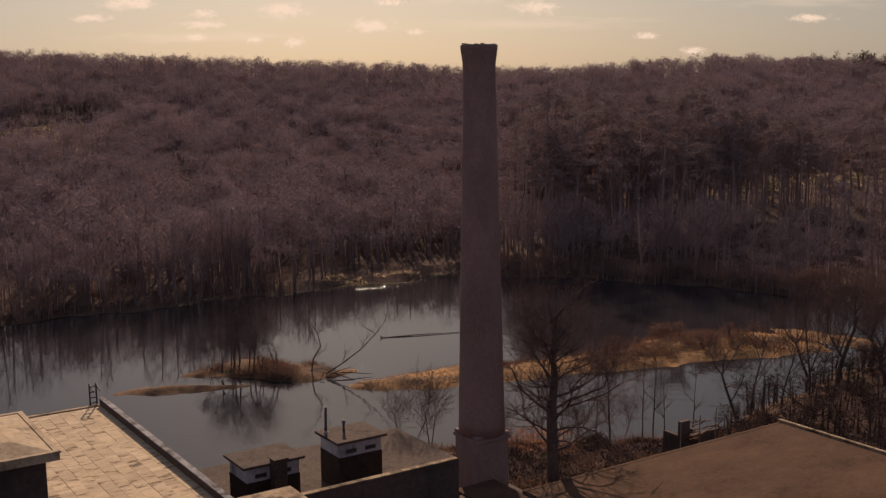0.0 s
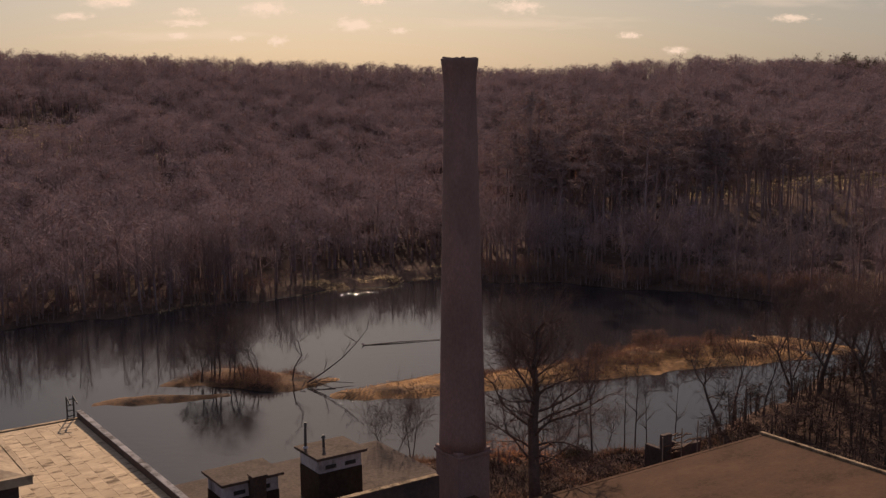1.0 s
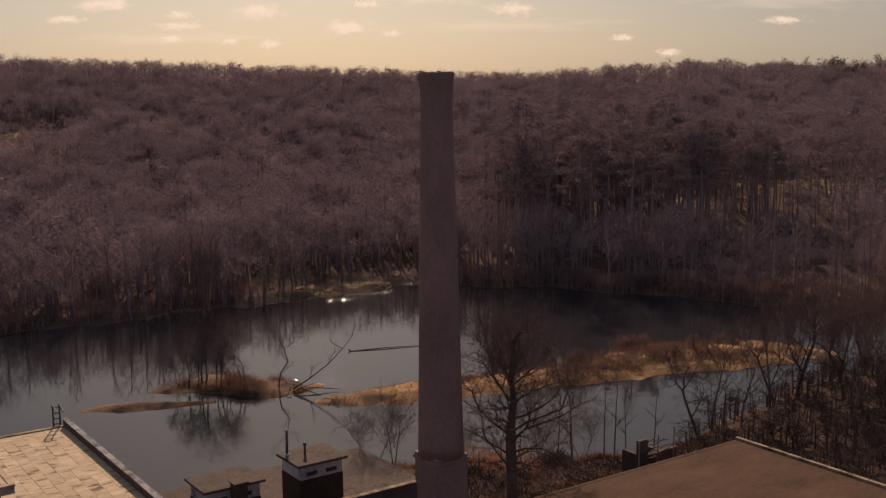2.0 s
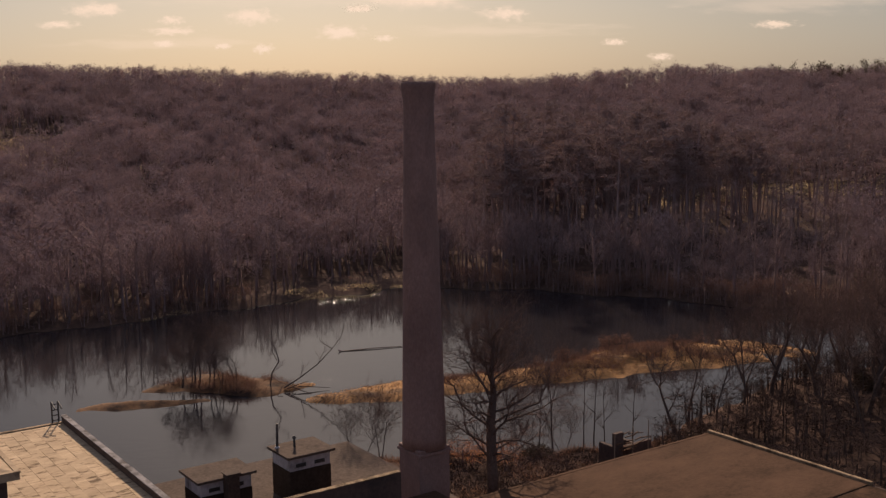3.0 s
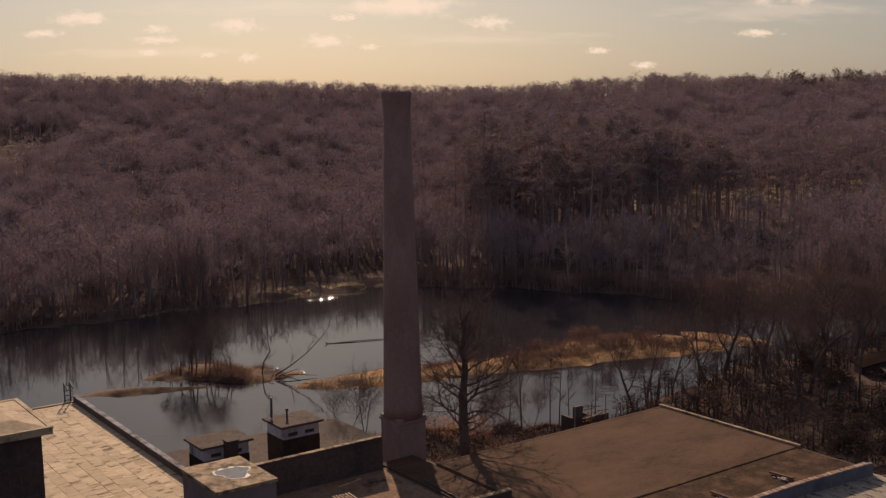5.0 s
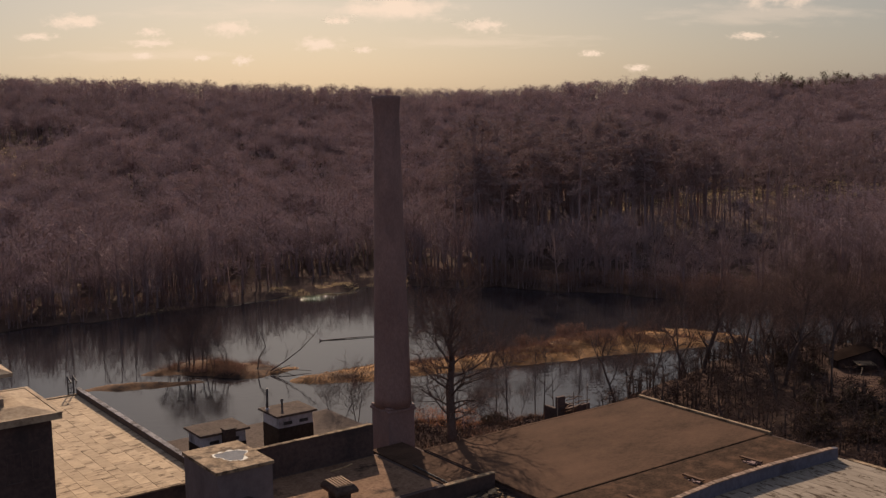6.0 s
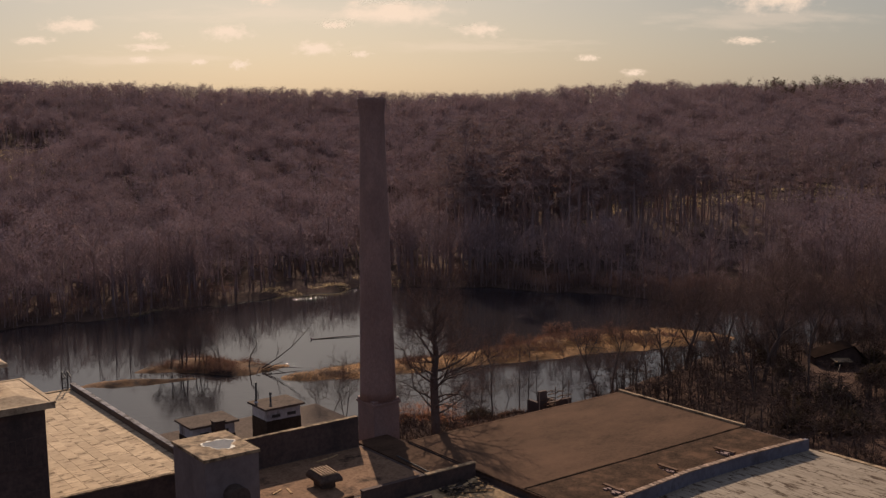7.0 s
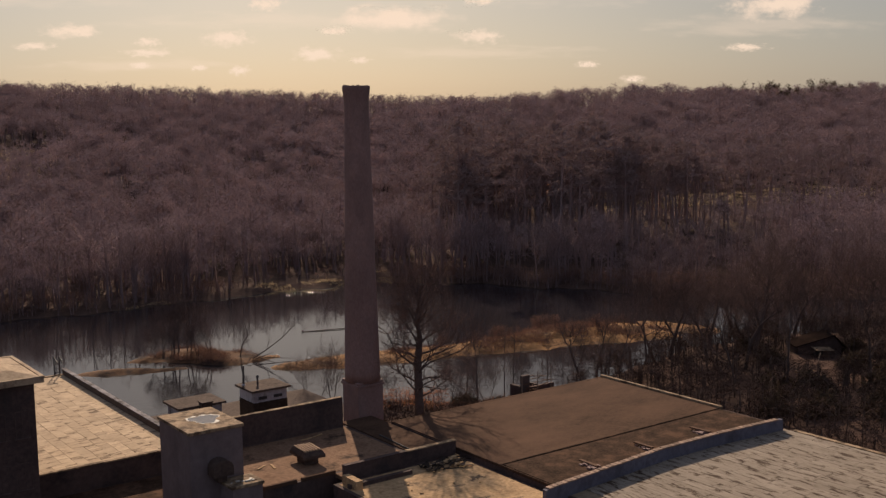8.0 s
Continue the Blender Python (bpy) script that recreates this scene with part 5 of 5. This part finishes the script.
    part("elbow", rod(bmesh.new(), (-3.3, -14.6, 6.3), (-3.3, -14.6, 6.7), 0.07, 0.07, 8), M_darkmetal, pipe)
    hut = thing("ruined_hut", "ruined brick and board hut behind the flat roof", "hut", at=GRID @ Matrix.Translation((0.6, 2.2, -0.8)))
    for q in ((17.4, 18.4, -5.2, -4.85, 8.3), (17.4, 17.75, -4.85, -3.2, 7.1), (18.8, 22.0, -5.0, -4.7, 6.9), (20.2, 20.5, -4.7, -3.0, 6.8)):
        part("wall", boxed(*q[:4], 1.0, q[4]), M_wall, hut)
    for k in range(16):
        x, z = random.uniform(17.4, 20.4), random.uniform(6.5, 8.2)
        a, l = random.uniform(-0.3, 0.45), random.uniform(0.7, 1.7)
        y = random.uniform(-5.45, -5.22)
        part("board", rod(bmesh.new(), (x, y, z), (x + l * math.cos(a), y + random.uniform(0, 0.15), z + l * math.sin(a) * 0.6), 0.06, 0.05, 4), M_rustwood, hut)
    for x in (17.3, 19.3, 21.2):
        part("post", rod(bmesh.new(), (x, -5.3, 1.0), (x + random.uniform(-0.2, 0.2), -5.3, random.uniform(8.2, 8.9)), 0.07, 0.05), M_wood, hut, "leaning grey post")


build_flat_block()


def build_right_block():
    ob = thing("near_warehouse", "warehouse with a pale streaked roll-roofed flat roof", "building")
    hollow_walls("wall", ob, 0.0, 27.4, -58, -29.3, 0.6, 6.15, M_wall)
    roof = part("roof", boxed(0.35, 27.05, -57.65, -28.25, 5.8, 6.16), M_seam, ob)
    part("roof_edge", boxed(27.0, 27.5, -57.6, -29.65, 6.16, 6.26), M_cap, ob)
    lay_sheets(roof, 2, 27, -50, -28.25, 6.165, GREY_SHEETS)
    low = thing("debris_wing", "ruined low roof covered with sunlit debris", "building")
    hollow_walls("wall", low, -12.3, -0.15, -32.4, -15.7, 0.6, 5.95, M_wall)
    part("roof", boxed(-11.95, -0.5, -32.05, -16.05, 5.6, 5.97), M_debris, low)
    cw = part("parapet", boxed(-11.2, -0.15, -15.65, -15.3, 0.6, 7.15), M_wall, low)
    # dark left half, pale right half: the sunlit stretch is put into the colour
    part("coping", boxed(-11.25, -5.2, -15.72, -15.23, 7.15, 7.25, 0.03), M_wall, cw)
    part("coping", boxed(-5.15, -0.1, -15.72, -15.23, 7.15, 7.25, 0.03), M_cap, cw, "coping board coloured paler as if sunlit")
    part("ledge", boxed(-11.9, -6.0, -17.6, -17.2, 5.97, 6.3), M_wall, low)
    part("ledge", boxed(-11.7, -11.1, -18.2, -16.1, 5.97, 6.7), M_debris, low, "broken pale wall stub")
    pile = thing("debris_pile", "tangled dark roofing debris on the ruined roof", "debris")
    for i in range(16):
        # torn strips of roofing felt, bent over one another
        x, y, a = random.uniform(-5.0, -1.6), random.uniform(-18.6, -16.6), random.uniform(-0.7, 0.9)
        bm = bmesh.new()
        prev, w = None, random.uniform(0.08, 0.22)
        for k in range(9):
            px, py = x + math.cos(a) * k * 0.22, y + math.sin(a) * k * 0.16
            pz = 6.0 + 0.3 * abs(math.sin(k * 0.7 + i)) * random.uniform(0.5, 1.2)
            a += random.uniform(-0.35, 0.35)
            ring = [bm.verts.new((px - math.sin(a) * sx, py + math.cos(a) * sx, pz + sz)) for sx, sz in ((-w, 0), (w, 0.03), (w, 0.06), (-w, 0.03))]
            if prev:
                for j in range(4):
                    bm.faces.new((prev[j], prev[(j + 1) % 4], ring[(j + 1) % 4], ring[j]))
            else:
                bm.faces.new(ring)
            prev = ring
        bm.faces.new(prev)
        part("felt_strip", bm, M_tarline if i % 4 else M_debris, pile)
    for i in range(9):
        x, y = random.uniform(-4.2, -1.0), random.uniform(-18.8, -16.4)
        a, l = random.uniform(0.3, 1.0), random.uniform(0.9, 2.2)
        part("stick", rod(bmesh.new(), (x, y, 6.05 + random.uniform(0, 0.2)), (x + math.cos(a) * l, y - math.sin(a) * l, 6.1 + random.uniform(0, 0.3)), 0.05, 0.04, 5), random.choice((M_tarline, M_wood)), pile)
    for _ in range(18):
        q = random.uniform(0.05, 0.16)
        ch = part("chunk", boxed(-q, q, -q * 0.6, q * 0.8, -0.02, q * 0.6, 0.02), M_debris, pile)
        ch.matrix_local = pose(random.uniform(-10.5, -0.9), random.uniform(-24, -16.5), 5.98, 0, 0, random.uniform(0, 180))


build_right_block()


def profile(points, y0, y1):
    """A prism with the given outline across x and z, running along y."""
    bm = bmesh.new()
    a = [bm.verts.new((x, y0, z)) for x, z in points]
    b = [bm.verts.new((x, y1, z)) for x, z in points]
    bm.faces.new(a)
    bm.faces.new(b[::-1])
    for i in range(len(points)):
        j = (i + 1) % len(points)
        bm.faces.new((a[i], b[i], b[j], a[j]))
    bmesh.ops.recalc_face_normals(bm, faces=bm.faces)
    return bm


def build_yard():
    sh = thing("collapsed_shack", "dark ruined shack with a pale sagging porch sheet", "shack", at=Matrix.Translation((56.8, 27.0, float(land(56.8, 27.0)) - 0.3)))
    part("wall", profile(((-2.7, -0.3), (2.9, -0.3), (2.9, 1.5), (1.8, 2.75), (-2.7, 1.5)), 1.2, 4.2), M_wall, sh, "dark rotten walls")
    part("roof", profile(((-3.1, 1.41), (1.8, 2.77), (1.8, 2.88), (-3.15, 1.52)), 0.8, 4.5), M_blackroof, sh, "near-black roof slope")
    part("roof", profile(((1.81, 2.77), (3.2, 1.22), (3.3, 1.3), (1.81, 2.88)), 0.8, 4.5), M_blackroof, sh, "near-black roof slope")
    part("ridge_cap", boxed(1.6, 2.05, 0.7, 1.5, 2.86, 2.95, 0.02), M_rustwood, sh)
    part("doorway", boxed(-0.6, 0.5, 1.12, 1.24, -0.3, 1.25), M_dark, sh, "dark empty doorway")
    porch = part("porch_sheet", boxed(-1.25, 1.25, -0.7, 0.7, 0, 0.06, 0.02), M_cap, sh, "pale rusty roof sheet")
    porch.matrix_local = pose(0, 0, 1.32, 9, 4, 8)
    for x in (-1.4, 1.4):
        for y in (-0.9, 0.9):
            part("post", rod(bmesh.new(), (x, y, -0.2), (x * 0.9, y * 0.8, 1.3), 0.06, 0.05), M_branch, sh)
    part("fallen_board", rod(bmesh.new(), (-1.6, -2.4, 0.1), (-0.9, -1.5, 1.2), 0.07, 0.06), M_wood, sh)
    ball = thing("white_drum", "small white plastic drum among the bushes", "drum", at=Matrix.Translation((47.8, 20.3, float(land(47.8, 20.3)) + 1.9)))
    part("drum", lathe([(0.1, 0), (0.14, 0.04), (0.14, 0.26), (0.1, 0.3)], 16), M_white, ball, smooth=True)
    part("stand", boxed(-0.12, 0.12, -0.12, 0.12, -2.1, 0), M_branch, ball)
    pl = thing("fallen_pole", "pale pole lying across the bushes", "pole", at=Matrix.Translation((52, 17, float(land(52, 17)) + 0.8)))
    part("pole", rod(bmesh.new(), (-2.5, 0, 0), (1.5, 0.6, 0.1), 0.08, 0.06), M_debris, pl)
    part("prop", boxed(-1.2, -0.8, -0.2, 0.2, -1.0, 0.05), M_wood, pl)


build_yard()


# ---- fair-weather clouds far beyond the hills ----
def build_clouds():
    for x, z, w, h in ((-944, 288, 140, 28), (-352, 365, 97, 23), (-475, 262, 127, 30), (47, 320, 305, 50), (-141, 282, 74, 16), (317, 260, 128, 25), (-199, 211, 128, 27),
                       (1262, 348, 238, 54), (-718, 254, 67, 16), (-715, 220, 126, 16), (-58, 190, 53, 12), (-438, 163, 60, 18), (-565, 173, 49, 12), (-743, 182, 60, 12),
                       (1169, 218, 116, 14), (659, 170, 61, 14), (321, 370, 78, 16), (947, 393, 107, 16), (-654, 408, 105, 21), (805, 122, 72, 14), (-1067, 244, 105, 14)):
        bm = bmesh.new()
        bmesh.ops.create_grid(bm, x_segments=12, y_segments=8, size=1.0, matrix=Matrix.Rotation(radians(90), 4, "X"))
        for v in bm.verts:
            v.co.y = 0.25 * (v.co.x ** 2 + v.co.z ** 2) * h / w
        ob = link_mesh("cloud", bm, M_cloud, smooth=True)
        ob.matrix_world = Matrix.Translation((x, 3400, z)) @ Matrix.Diagonal((w * 0.85, w * 0.4, h * 1.15, 1))
        tagged(ob, "small flat fair-weather cloud glowing as if lit from behind", "cloud", group="clouds", kind="structure")


for x, z, w, h in ((-1150, 420, 900, 60), (-300, 330, 1100, 45), (650, 430, 1200, 70), (1300, 300, 900, 50), (-800, 190, 800, 30), (300, 220, 900, 30)):
    bm = bmesh.new()
    bmesh.ops.create_grid(bm, x_segments=12, y_segments=8, size=1.0, matrix=Matrix.Rotation(radians(90), 4, "X"))
    for v in bm.verts:
        v.co.y = 0.2 * v.co.x ** 2
    ob = link_mesh("cloud", bm, M_veil, smooth=True)
    ob.matrix_world = Matrix.Translation((x, 3600, z)) @ Matrix.Diagonal((w * 0.6, 40, h, 1))
    tagged(ob, "faint veil of thin high cloud", "cloud", group="thin clouds", kind="structure")


build_clouds()
